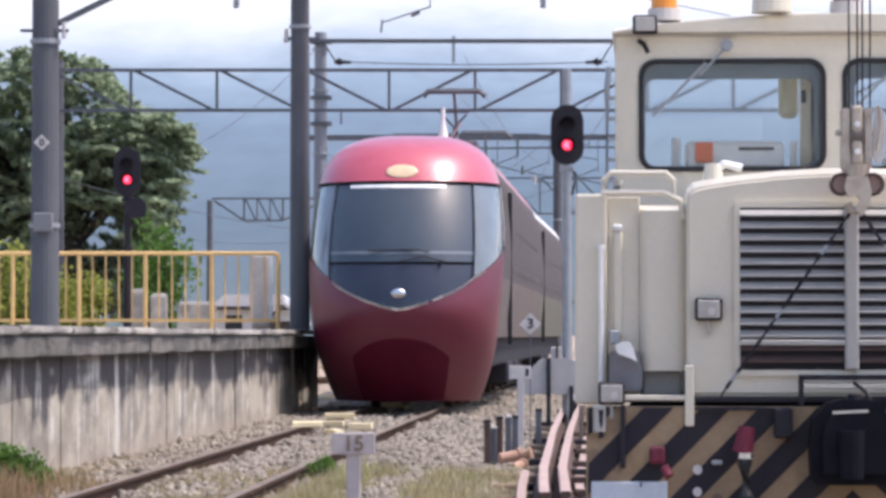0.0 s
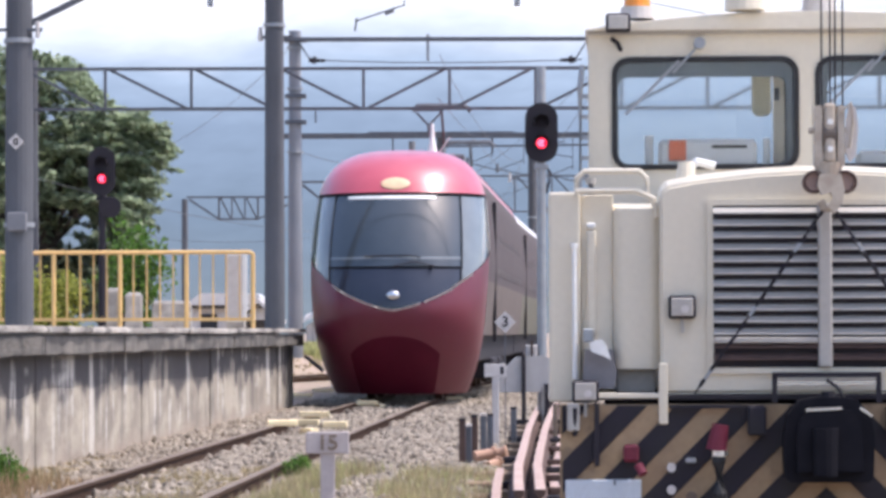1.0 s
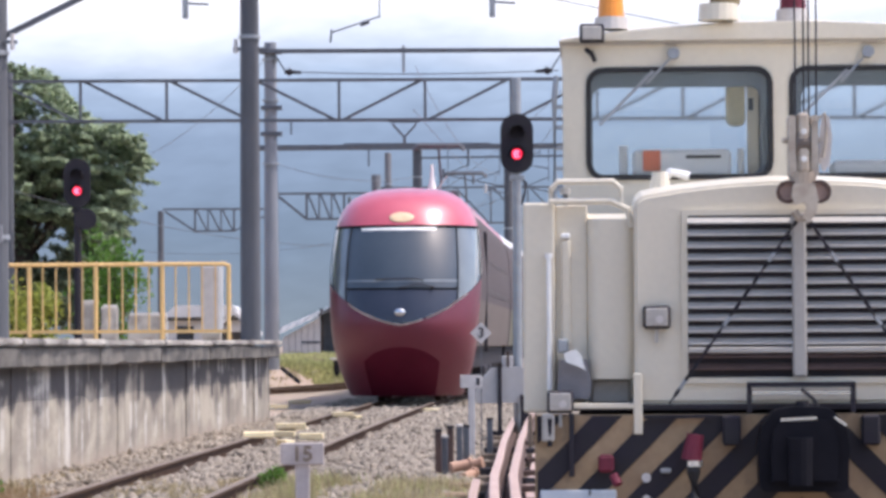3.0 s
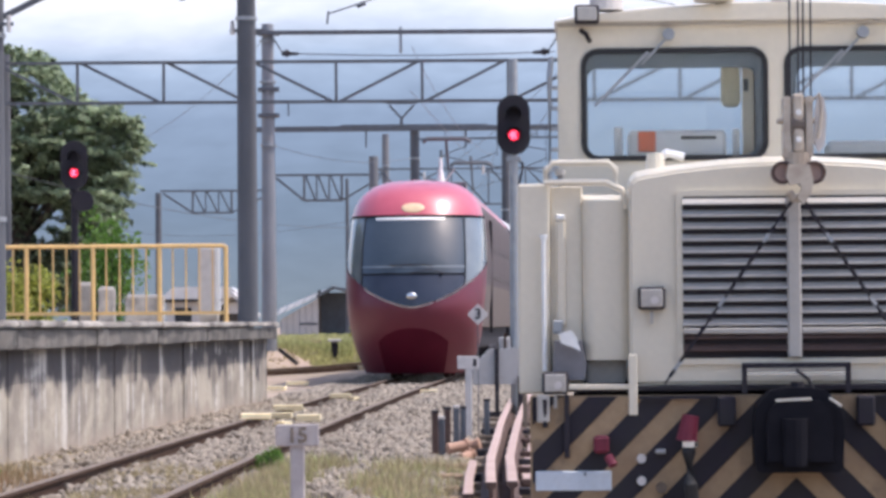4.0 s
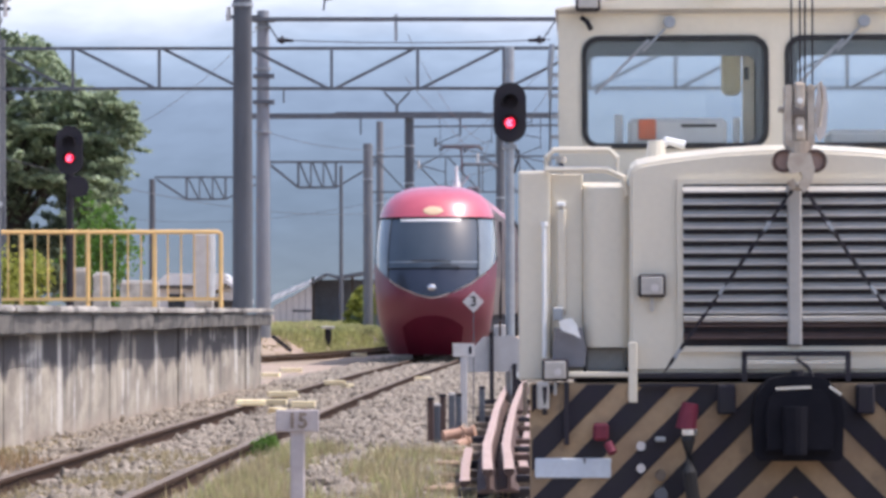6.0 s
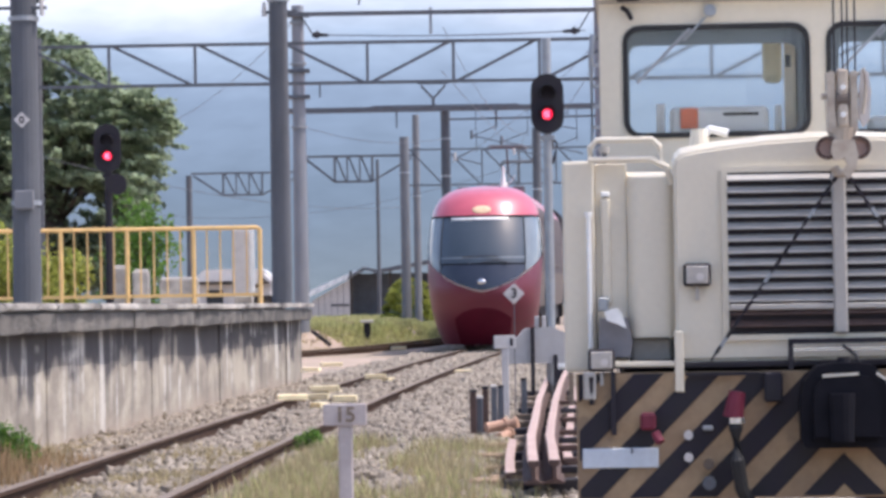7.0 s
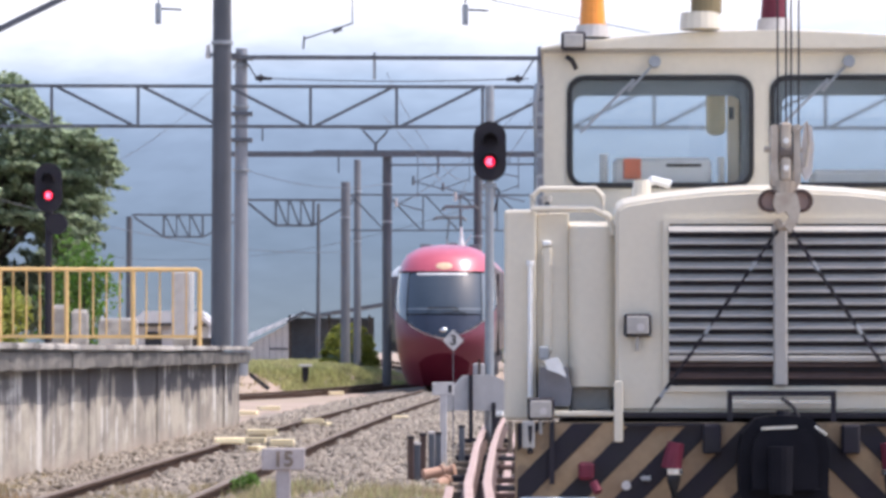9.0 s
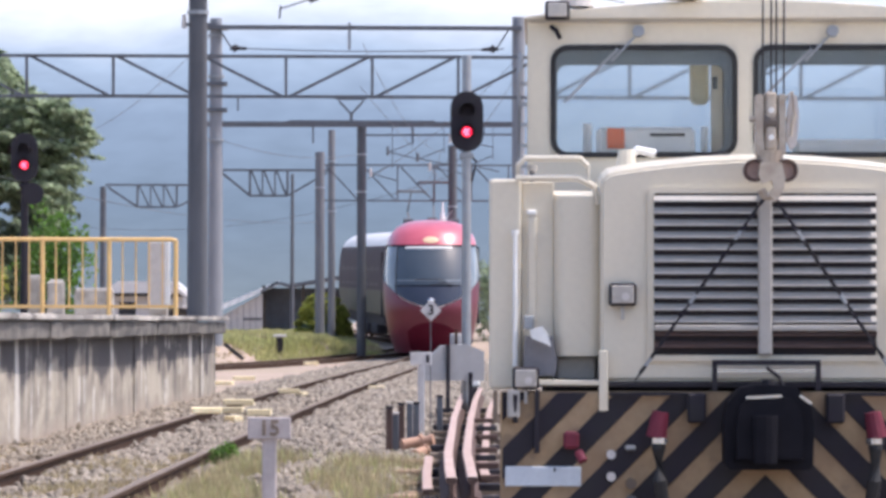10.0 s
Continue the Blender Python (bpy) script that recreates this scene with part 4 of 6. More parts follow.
    for sx in (-1, 1):
        y = 4.2
        while y < y1 - 2.2:
            bm = bmesh.new()
            o = [(y, 2.1), (y + 1.35, 2.1), (y + 1.35, 2.82), (y, 2.82)]
            v0 = [bm.verts.new((sx * (profile(z)[0] + 0.006), a, z)) for a, z in o]
            v1 = [bm.verts.new((sx * (profile(z)[0] - 0.03), a, z)) for a, z in o]
            bm.faces.new(v0)
            for i in range(4):
                bm.faces.new((v0[i], v0[(i + 1) % 4], v1[(i + 1) % 4], v1[i]))
            part("side_window", bm, TRAIN_WINDOW, car)
            y += 1.75
        for dy in (3.2,):
            part("door_edge", box(sx * 1.40, sx * 1.466, dy, dy + 0.04, 0.95, 3.35) if sx > 0 else box(-1.466, -1.40, dy, dy + 0.04, 0.95, 3.35), BLACK, car)
    part("underframe", box(-1.25, 1.25, 1.0, y1 - 0.3, 0.62, 1.10, 0.03), BLACK, car)
    for y, l in ((6.0, 2.2), (9.0, 1.6)):
        part("equipment_box", box(-1.3, 1.3, y, y + l, 0.28, 0.66, 0.04), BLACK, car)
    build_bogie(car, 2.6)
    build_bogie(car, 15.6)
    part("gangway", box(-0.8, 0.8, y1, y1 + 0.8, 0.9, 3.7, 0.05), RUBBER, car)
    part("coupler", bar((0, y1, 0.75), (0, y1 + 0.8, 0.75), 0.2), BLACK, car)
    return car


lead_car = build_car(True, "maroon train car with a rounded glazed nose")
build_pantograph(lead_car, 13.2)
mid_car = build_car(False, "grey and beige train car with a pale roof")
build_pantograph(mid_car, 6.4)


def train_front(t):
    return 50.2 + 4.6 * t + 0.055 * t * t


def car_pose(y):
    """A car whose leading section stands at y along the track, on its two bogies."""
    a, b = y + 2.6, y + 15.6
    xa, xb = track_x(a), track_x(b)
    turn = math.atan2(xb - xa, 13.0)
    climb = math.atan2(track_z(b) - track_z(a), 13.0)
    sway = 0.085 * math.exp(-((y - 51.0) / 10.0) ** 2)
    return pose(xa - 2.6 * math.sin(turn) + sway, y, track_z(a) - 2.6 * math.sin(climb), math.degrees(climb), 0, -math.degrees(turn))


# ---- cream motor wagon ----
def slope_front(bm, y0, y1, z_from, drop):
    """Lets the top of a body fall gently towards its front edge."""
    bmesh.ops.bisect_plane(bm, geom=bm.verts[:] + bm.edges[:] + bm.faces[:], plane_co=(0, y1, 0), plane_no=(0, 1, 0))
    for v in bm.verts:
        if v.co.z > z_from and v.co.y < y1 - 1e-4:
            v.co.z -= drop * (y1 - v.co.y) / (y1 - y0)
    return bm


def build_wagon():
    g = thing("motor_wagon", pose(LOCO_AT[0], LOCO_AT[1], 0, 0, 0, -math.degrees(LOCO_DIR)), "cream diesel track motor wagon with a louvred hood and striped beam", "rail vehicle")
    # hood shell
    crown = [(-0.706, 0.838)] + [(-0.706, 1.72)] + [(-0.706 + 0.07 * (1 - math.cos(radians(a))), 1.72 + 0.06 * math.sin(radians(a))) for a in (30, 60, 90)]
    crown += [(x, 1.78 + 0.055 * (1 - (x / 0.64) ** 2)) for x in (-0.5, -0.3, -0.1, 0.1, 0.3, 0.5)]
    crown += [(-x, z) for x, z in crown[:5][::-1]]
    bm = slope_front(prism(crown, 0.0, 1.85), 0.0, 0.4, 1.6, 0.042)
    bmesh.ops.bevel(bm, geom=[e for e in bm.edges if abs(e.verts[0].co.y) < 1e-4 and abs(e.verts[1].co.y) < 1e-4], offset=0.014, segments=3, affect="EDGES")
    hood = part("hood", bm, CREAM, g, "cream hood with a rounded top edge")
    # grille: two openings with slats
    for side in (-1, 1):
        x0, x1 = (-0.476, -0.03) if side < 0 else (0.03, 0.476)
        part("grille_recess", box(x0, x1, -0.012, 0.004, 0.95, 1.645), BLACK, hood)
        for k in range(13):
            z = 1.638 - 0.0518 * k - (0.005 if k > 10 else 0.0)
            bm = bmesh.new()
            v = [bm.verts.new(p) for p in ((x0, -0.014, z), (x1, -0.014, z), (x1, -0.045, z - 0.024), (x0, -0.045, z - 0.024), (x0, -0.045, z - 0.030), (x1, -0.045, z - 0.030), (x1, -0.012, z - 0.006), (x0, -0.012, z - 0.006))]
            for f in ((0, 1, 2, 3), (3, 2, 5, 4), (4, 5, 6, 7), (7, 6, 1, 0), (0, 3, 4, 7), (1, 6, 5, 2)):
                bm.faces.new([v[i] for i in f])
            bmesh.ops.recalc_face_normals(bm, faces=bm.faces[:])
            part("slat", bm, CREAM_DULL if k < 11 else DARK_WEB, hood)
        part("grille_bar", box(x0, x1, -0.05, -0.012, 1.055, 1.08, 0.004), CREAM_DULL, hood)
    part("mullion", box(-0.03, 0.03, -0.052, 0.0, 0.95, 1.65, 0.008), CREAM_DULL, hood)
    part("grille_frame", ring(round_rect(-0.5, 0.5, 0.925, 1.67, 0.012, 2), round_rect(-0.476, 0.476, 0.95, 1.645, 0.008, 2), -0.02, 0.0), CREAM, hood)

    def work_lamp(x, y, z, s, name="work_lamp"):
        lamp = part(name, box(x - s / 2, x + s / 2, y - 0.05, y + 0.01, z - s * 0.42, z + s * 0.42, 0.01), BLACK, g, "square black-framed lamp")
        part("lens", box(x - s * 0.40, x + s * 0.40, y - 0.056, y - 0.045, z - s * 0.325, z + s * 0.325, 0.004), LAMP_GLASS, lamp)
        part("bulb", rod((x + s * 0.1, y - 0.06, z - s * 0.08), (x + s * 0.1, y - 0.056, z - s * 0.08), s * 0.15, s * 0.12, 12), OFFWHITE, lamp)
        part("bracket", box(x - 0.007, x + 0.007, y - 0.03, y, z - s * 0.42 - 0.06, z - s * 0.42), CREAM_DULL, lamp)

    for s in (-1, 1):
        work_lamp(0.61 * s, 0.0, 1.21, 0.118)
        work_lamp(1.025 * s, -0.02, 0.85, 0.115)
        # fender box with rounded tank
        out = 1.185 * s
        a, b = sorted((out, 1.045 * s))
        part("fender_panel", box(a, b, 0.12, 1.5, 0.80, 1.712, 0.012, segments=2), CREAM, g)
        a, b = sorted((1.043 * s, 0.905 * s))
        part("recess_panel", box(a, b, 0.15, 1.4, 0.838, 1.70, 0.004), CREAM, g)
        plan = round_rect(*sorted((0.905 * s, 0.69 * s)), 0.085, 1.3, 0.06, 8)
        bm = bmesh.new()
        low, top = [[bm.verts.new((px, py, pz)) for px, py in plan] for pz in (0.945, 1.672)]
        bm.faces.new(top)
        bm.faces.new(low[::-1])
        for i in range(len(plan)):
            j = (i + 1) % len(plan)
            bm.faces.new((low[i], low[j], top[j], top[i]))
        slope_front(bm, 0.085, 0.42, 1.5, 0.036)
        bmesh.ops.bevel(bm, geom=[e for e in bm.edges if min(v.co.z for v in e.verts) > 1.5 and max(v.co.y for v in e.verts) < 0.3], offset=0.008, segments=2, affect="EDGES")
        part("tank", bm, CREAM, g, "upright rounded cream tank")
        part("tank_foot", box(*sorted((0.895 * s, 0.722 * s)), 0.17, 1.3, 0.838, 0.944, 0.01), CREAM_DULL, g, "dull grey-brown tank foot")
        part("handrail", tube([(1.06 * s, 0.09, 1.70), (1.06 * s, 0.09, 1.77), (1.03 * s, 0.09, 1.80), (0.79 * s, 0.09, 1.80), (0.76 * s, 0.09, 1.77), (0.76 * s, 0.09, 1.70)], 0.013), CREAM, g)
        part("top_rail", tube([(1.07 * s, 0.09, 1.715), (0.8 * s, 0.09, 1.715), (0.73 * s, 0.09, 1.68), (0.712 * s, 0.09, 1.6)], 0.014), CREAM, g)
        part("grab_rod", tube([(1.072 * s, 0.09, 1.47), (1.072 * s, 0.09, 0.9)], 0.011), WHITE, g, "slim white grab rod")
        part("grab_rod_end", rod((1.072 * s, 0.09, 1.47), (1.072 * s, 0.09, 1.49), 0.017), WHITE, g)
        part("upright", box(*sorted((1.022 * s, 0.978 * s)), 0.13, 0.17, 1.09, 1.55, 0.012, segments=2), CREAM, g)
        # sun on the upright's end, put in as a white piece
        part("upright_cap", box(*sorted((1.02 * s, 0.98 * s)), 0.125, 0.175, 1.553, 1.578, 0.006), WHITE, g)
        part("upright_pipe", rod((1.0 * s, 0.2, 1.55), (1.0 * s, 0.2, 1.76), 0.012), STEEL, g)
        part("pipe_cap", rod((1.0 * s, 0.2, 1.75), (1.0 * s, 0.2, 1.775), 0.024), CREAM_DULL, g)
        part("tail_lamp", prism([(1.04 * s, 0.86), (0.90 * s, 0.86), (0.89 * s, 0.93), (0.91 * s, 1.03), (1.03 * s, 1.03)], 0.05, 0.2), GREY_BOX, g, "dark grey tail lamp housing")
        part("lamp_bracket", box(*sorted((1.035 * s, 0.99 * s)), 0.05, 0.1, 1.06, 1.12, 0.006), GALV, g)
        bm = prism([(0.915 * s, 0.985), (0.945 * s, 1.0), (1.0 * s, 1.02), (1.01 * s, 1.06), (0.955 * s, 1.075), (0.935 * s, 1.05)], -0.012, 0.004)
        part("tail_lamp_flap", bm, WHITE, g, "bright metal flap")
        part("step_rail", box(*sorted((0.985 * s, 0.68 * s)), -0.05, -0.03, 0.82, 0.843, 0.004), CREAM, g)
        part("step_post", box(*sorted((0.674 * s, 0.712 * s)), -0.058, 0.08, 0.71, 0.97, 0.004), CREAM, g)
        part("footstep", box(*sorted((1.105 * s, 1.05 * s)), -0.075, -0.05, 0.68, 0.80, 0.008), CREAM_DULL, g)
        part("footstep", box(*sorted((1.165 * s, 1.145 * s)), -0.075, -0.05, 0.66, 0.80, 0.004), SLEEPER, g)
        part("lamp_stay", bar((0.977 * s, -0.06, 0.80), (0.977 * s, -0.06, 0.53), 0.022), BLACK, g)
        part("coupling_bar", bar((0.67 * s, -0.07, 0.785), (0.36 * s, -0.07, 0.785), 0.016), BLACK, g)
        part("union", box(*sorted((0.60 * s, 0.555 * s)), -0.08, -0.045, 0.545, 0.565, 0.004), GALV, g)
        part("union", rod((0.575 * s, -0.09, 0.40), (0.575 * s, -0.04, 0.40), 0.024, 0.024, 10), SLEEPER, g)
        part("union", rod((0.575 * s, -0.09, 0.32), (0.575 * s, -0.04, 0.32), 0.03, 0.03, 10), STEEL, g)
        # brake cocks and hoses
        cock = part("brake_cock", box(*sorted((0.865 * s, 0.797 * s)), -0.12, -0.04, 0.55, 0.625, 0.012), RED_PLAIN, g, "faded red brake cock")
        part("handle", rod((0.80 * s, -0.14, 0.54), (0.78 * s, -0.16, 0.50), 0.02), RED_PLAIN, cock)
        hose = part("air_hose", tube([(0.46 * s, -0.12, 0.62), (0.46 * s, -0.14, 0.55), (0.455 * s, -0.15, 0.42), (0.44 * s, -0.12, 0.30), (0.40 * s, -0.08, 0.22)], 0.03, 10), RUBBER, g)
        part("valve", rod((0.47 * s, -0.12, 0.60), (0.45 * s, -0.12, 0.71), 0.045, 0.035, 12), RED_PLAIN, hose, "red hose valve")
        part("hose_clip", rod((0.455 * s, -0.14, 0.575), (0.455 * s, -0.14, 0.60), 0.036, 0.036, 12), CHROME, hose)
        for z in (0.43, 0.525):
            part("bolt", rod((0.66 * s, -0.075, z), (0.66 * s, -0.05, z), 0.02, 0.02, 10), OFFWHITE, g)
        part("lever", rod((1.07 * s, -0.06, 0.66), (1.07 * s, -0.07, 0.78), 0.012), BLACK, g)
        part("wheel", rod((0.5 * s, 1.2, 0.38), (0.62 * s, 1.2, 0.38), 0.38, 0.38, 24), RAIL_RUST, g)
        part("wheel", rod((0.5 * s, 3.3, 0.38), (0.62 * s, 3.3, 0.38), 0.38, 0.38, 24), RAIL_RUST, g)
    # black deck edge doubles as the shadow line below the hood
    part("deck", box(-1.04, 1.04, -0.045, 4.2, 0.812, 0.836, 0.004), BLACK, g)
    part("underframe", box(-0.95, 0.95, 0.1, 4.1, 0.38, 0.808, 0.02), BLACK, g)
    beam = part("buffer_beam", box(-1.135, 1.135, -0.04, 0.06, 0.25, 0.795, 0.006), TAN, g, "faded yellow beam with black chevrons")
    # diagonal stripes, mirrored about the centre
    def clip(poly, keep):
        out = []
        for p, q in zip(poly, poly[1:] + poly[:1]):
            a, b = keep(p), keep(q)
            if a >= 0:
                out.append(p)
            if a * b < 0:
                k = a / (a - b)
                out.append((p[0] + (q[0] - p[0]) * k, p[1] + (q[1] - p[1]) * k))
        return out

    for s in (-1, 1):
        for k in range(-1, 9):
            x = -1.901 + 0.2463 * k
            poly = [(x, 0.26), (x + 0.128, 0.26), (x + 0.128 + 0.521, 0.79), (x + 0.521, 0.79)]
            poly = clip(clip(poly, lambda p: p[0] + 1.125), lambda p: -p[0])
            if len(poly) > 2:
                part("stripe", prism([(px * -s, pz) for px, pz in poly], -0.046, -0.041), BLACK, beam)
    part("blank_plate", box(-1.113, -0.788, -0.056, -0.046, 0.388, 0.473, 0.004), material("pale_blue_plate", (0.55, 0.60, 0.66), 0.5, second=(0.48, 0.53, 0.58)), g, "pale blank plate")
    part("plate_mark", box(-0.905, -0.897, -0.06, -0.05, 0.452, 0.470), BLACK, g)
    # coupler with a rounded black housing
    bm = prism([(-0.185, 0.49), (-0.165, 0.47), (0.165, 0.47), (0.185, 0.49), (0.19, 0.66), (0.175, 0.75), (0.12, 0.815), (0.05, 0.828), (-0.05, 0.828), (-0.12, 0.815), (-0.175, 0.75), (-0.19, 0.66)], -0.32, -0.06)
    bmesh.ops.bevel(bm, geom=[e for e in bm.edges if max(v.co.y for v in e.verts) < -0.3], offset=0.05, segments=4, affect="EDGES")
    INK = material("greasy_black", (0.009, 0.009, 0.013), 0.7, second=(0.016, 0.015, 0.02), scale=12, spec=0.1)
    cpl = part("coupler", bm, INK, g, "black rounded coupler housing")
    part("pin", rod((0, -0.2, 0.82), (0, -0.2, 0.85), 0.03), BLACK, cpl)
    # glints on the coupler's top edge, added as small bright bars
    for x0, z0, x1, z1 in ((-0.10, 0.775, 0.05, 0.782), (0.125, 0.785, 0.175, 0.75)):
        part("worn_edge", bar((x0, -0.318, z0), (x1, -0.318, z1), 0.012), CHROME, cpl, "bright bar for a glint on the coupler")
    part("knuckle", rod((-0.02, -0.335, 0.50), (-0.02, -0.335, 0.70), 0.05, 0.055, 14), INK, cpl)
    for s in (-1, 1):
        part("guard_bar", bar((0.22 * s, -0.1, 0.80), (0.22 * s, -0.1, 0.92), 0.022), BLACK, g)
        part("bracket", box(*sorted((0.255 * s, 0.335 * s)), -0.1, -0.04, 0.66, 0.79, 0.01), BLACK, g)
    part("guard_bar", bar((-0.23, -0.1, 0.92), (0.23, -0.1, 0.92), 0.022), BLACK, g)
    part("guard_bar", bar((-0.23, -0.1, 0.885), (0.23, -0.1, 0.885), 0.014), CHROME, g)
    part("release_rod", tube([(0.0, -0.12, 0.90), (0.05, -0.14, 0.86), (0.08, -0.16, 0.80)], 0.008), BLACK, g)
    # cab: front and rear walls with rounded windows, roof, sides
    Y0, Y1 = 1.9, 3.4
    cab = part("cab", box(-1.06, 1.06, Y0 + 0.05, Y1, 0.84, 0.90), CREAM, g, "cream cab with rounded windows")
    FW, RW = (-0.935, -0.05, 1.905, 2.43), (-0.94, -0.03, 1.86, 2.50)

    def wall_with_windows(y0, y1, name, WX0, WX1, WZ0, WZ1):
        """A wall built round two rounded openings."""
        bm = bmesh.new()
        for s in (-1, 1):
            inner = round_rect(WX0, WX1, WZ0, WZ1, 0.075, 5)
            edge = []
            cx, cz = (WX0 + WX1) / 2, (WZ0 + WZ1) / 2
            for x, z in inner:
                dx, dz = x - cx, z - cz
                kx = ((0.0 if dx > 0 else -1.06) - cx) / dx if abs(dx) > 1e-6 else 1e9
                kz = ((2.57 if dz > 0 else 1.55) - cz) / dz if abs(dz) > 1e-6 else 1e9
                k = min(kx, kz)
                edge.append((cx + dx * k, cz + dz * k))
            # snap the four corners
            for ex, ez in ((-1.06, 2.57), (0.0, 2.57), (-1.06, 1.55), (0.0, 1.55)):
                i = min(range(len(edge)), key=lambda j: (edge[j][0] - ex) ** 2 + (edge[j][1] - ez) ** 2)
                edge[i] = (ex, ez)
            ring([(x * -s, z) for x, z in edge], [(x * -s, z) for x, z in inner], y0, y1, bm)
        return part(name, bm, CREAM, cab)

    front = wall_with_windows(Y0, Y0 + 0.05, "front_wall", *FW)
    rear = wall_with_windows(Y1 - 0.05, Y1, "rear_wall", *RW)
    for w, ya, (WX0, WX1, WZ0, WZ1) in ((front, Y0, FW), (rear, Y1 - 0.05, RW)):
        for s in (-1, 1):
            o = [(x * -s, z) for x, z in round_rect(WX0 - 0.012, WX1 + 0.012, WZ0 - 0.012, WZ1 + 0.012, 0.085, 5)]
            i = [(x * -s, z) for x, z in round_rect(WX0 + 0.012, WX1 - 0.012, WZ0 + 0.012, WZ1 - 0.012, 0.065, 5)]
            if w is front:
                k = [(x * -s, z) for x, z in round_rect(WX0 + 0.02, WX1 - 0.05, WZ0 + 0.016, WZ1 - 0.085, 0.05, 5)]
                part("window_reveal", ring(i, k, ya + 0.02, ya + 0.045), REVEAL, w, "blue-grey inner window reveal")
            part("window_seal", ring(o, i, ya - 0.012, ya + 0.02), RUBBER, w, "black rubber window seal")
            pane = part("window_pane", prism(i, ya + 0.006, ya + 0.010), CAB_GLASS, w, "clear cab window")
            pane.visible_shadow = False
    part("apron", box(-1.06, 1.06, Y0, Y0 + 0.05, 0.9, 1.55), CREAM, cab)
    for s in (-1, 1):
        a, b = sorted((1.06 * s, 1.01 * s))
        part("side_lower", box(a, b, Y0 + 0.052, Y1 - 0.052, 0.9, 1.8), CREAM, cab)
        part("side_upper", box(a, b, Y0 + 0.052, Y1 - 0.052, 2.42, 2.57), CREAM, cab)
        for y in (Y0 + 0.052, Y1 - 0.2):
            part("side_pillar", box(a, b, y, y + 0.14, 1.8, 2.42), CREAM, cab)
        part("corner_rail", tube([(1.09 * s, Y0 - 0.03, 2.40), (1.10 * s, Y0 - 0.04, 2.3), (1.10 * s, Y0 - 0.04, 1.75), (1.09 * s, Y0 - 0.03, 1.7)], 0.014), GALV, cab)
        for z in (1.85, 1.95, 2.05, 2.15, 2.25):
            part("rung", bar((1.06 * s, Y0 - 0.03, z), (1.105 * s, Y0 - 0.03, z), 0.02), GALV, cab)
    roof = [(-1.075, 2.57)] + [(x, 2.63 + 0.085 * (1 - (x / 1.1) ** 2)) for x in [-1.065 + 2.13 * k / 16 for k in range(17)]] + [(1.075, 2.57)]
    bm = slope_front(prism(roof, Y0 - 0.06, Y1 + 0.06), Y0 - 0.06, Y0 + 0.5, 2.6, 0.06)
    bmesh.ops.bevel(bm, geom=[e for e in bm.edges if abs(e.verts[0].co.y - Y0 + 0.06) < 1e-4 and abs(e.verts[1].co.y - Y0 + 0.06) < 1e-4 and min(v.co.z for v in e.verts) > 2.565 and max(v.co.z for v in e.verts) > 2.575], offset=0.012, segments=2, affect="EDGES")
    part("cab_roof", bm, CREAM, cab, "cream curved cab roof")
    part("roof_lip", box(-1.06, 1.06, Y0 - 0.03, Y0, 2.55, 2.575, 0.004), CREAM_DULL, cab)
    for s in (-1, 1):
        lamp = part("roof_lamp", box(0.915 * s - 0.06, 0.915 * s + 0.06, Y0 - 0.14, Y0 - 0.06, 2.555, 2.645, 0.01), BLACK, cab, "square roof lamp")
        part("lens", box(0.915 * s - 0.047, 0.915 * s + 0.047, Y0 - 0.146, Y0 - 0.135, 2.567, 2.633, 0.004), LAMP_GLASS, lamp)
        wx = -0.52 if s < 0 else 0.42
        wp = part("wiper", bar((wx, Y0 - 0.02, 2.50), (wx - 0.13, Y0 - 0.03, 2.36), 0.012), GALV, cab)
        part("wiper_motor", rod((wx + 0.0, Y0 - 0.05, 2.505), (wx, Y0, 2.505), 0.03), GALV, wp)
        part("wiper_blade", bar((wx - 0.1, Y0 - 0.035, 2.42), (wx - 0.36, Y0 - 0.035, 2.16), 0.014), GALV, wp)
        part("hook", tube([(0.945 * s, Y0 - 0.02, 2.53), (0.92 * s, Y0 - 0.04, 2.51), (0.90 * s, Y0 - 0.03, 2.47)], 0.012), BLACK, cab)
    for x, m, lab in ((-0.82, ORANGE, "orange beacon"), (0.07, RED_PLAIN, "red beacon")):
        bc = part("beacon", rod((x, Y0 + 0.15, 2.64), (x, Y0 + 0.15, 2.70 if m is ORANGE else 2.73), 0.085, 0.08, 16), OFFWHITE, cab)
        part("dome", rod((x, Y0 + 0.15, 2.70 if m is ORANGE else 2.73), (x, Y0 + 0.15, 2.87), 0.065, 0.055, 16), m, bc, lab)
    stack = part("exhaust", rod((-0.30, Y0 - 0.05, 2.66), (-0.30, Y0 - 0.05, 2.74), 0.10, 0.095, 18), CREAM, cab, "cream exhaust stack")
    part("rim", rod((-0.27, Y0 - 0.05, 2.74), (-0.27, Y0 - 0.05, 3.0), 0.075, 0.075, 18), material("sooty_metal", (0.28, 0.22, 0.12), 0.6, 0.4), stack)
    cab.location = (0.035, 0, 0)
    # inside the cab
    desk = part("instrument_box", box(-0.72, -0.24, Y0 + 0.08, Y0 + 0.32, 1.80, 2.045, 0.02), WHITE, cab, "white instrument box on the desk")
    part("panel_slot", box(-0.46, -0.29, Y0 + 0.073, Y0 + 0.082, 2.0, 2.015), BLACK, desk)
    part("warning_label", box(-0.67, -0.585, Y0 + 0.065, Y0 + 0.08, 1.94, 2.04, 0.004), LABEL_RED, desk, "orange label")
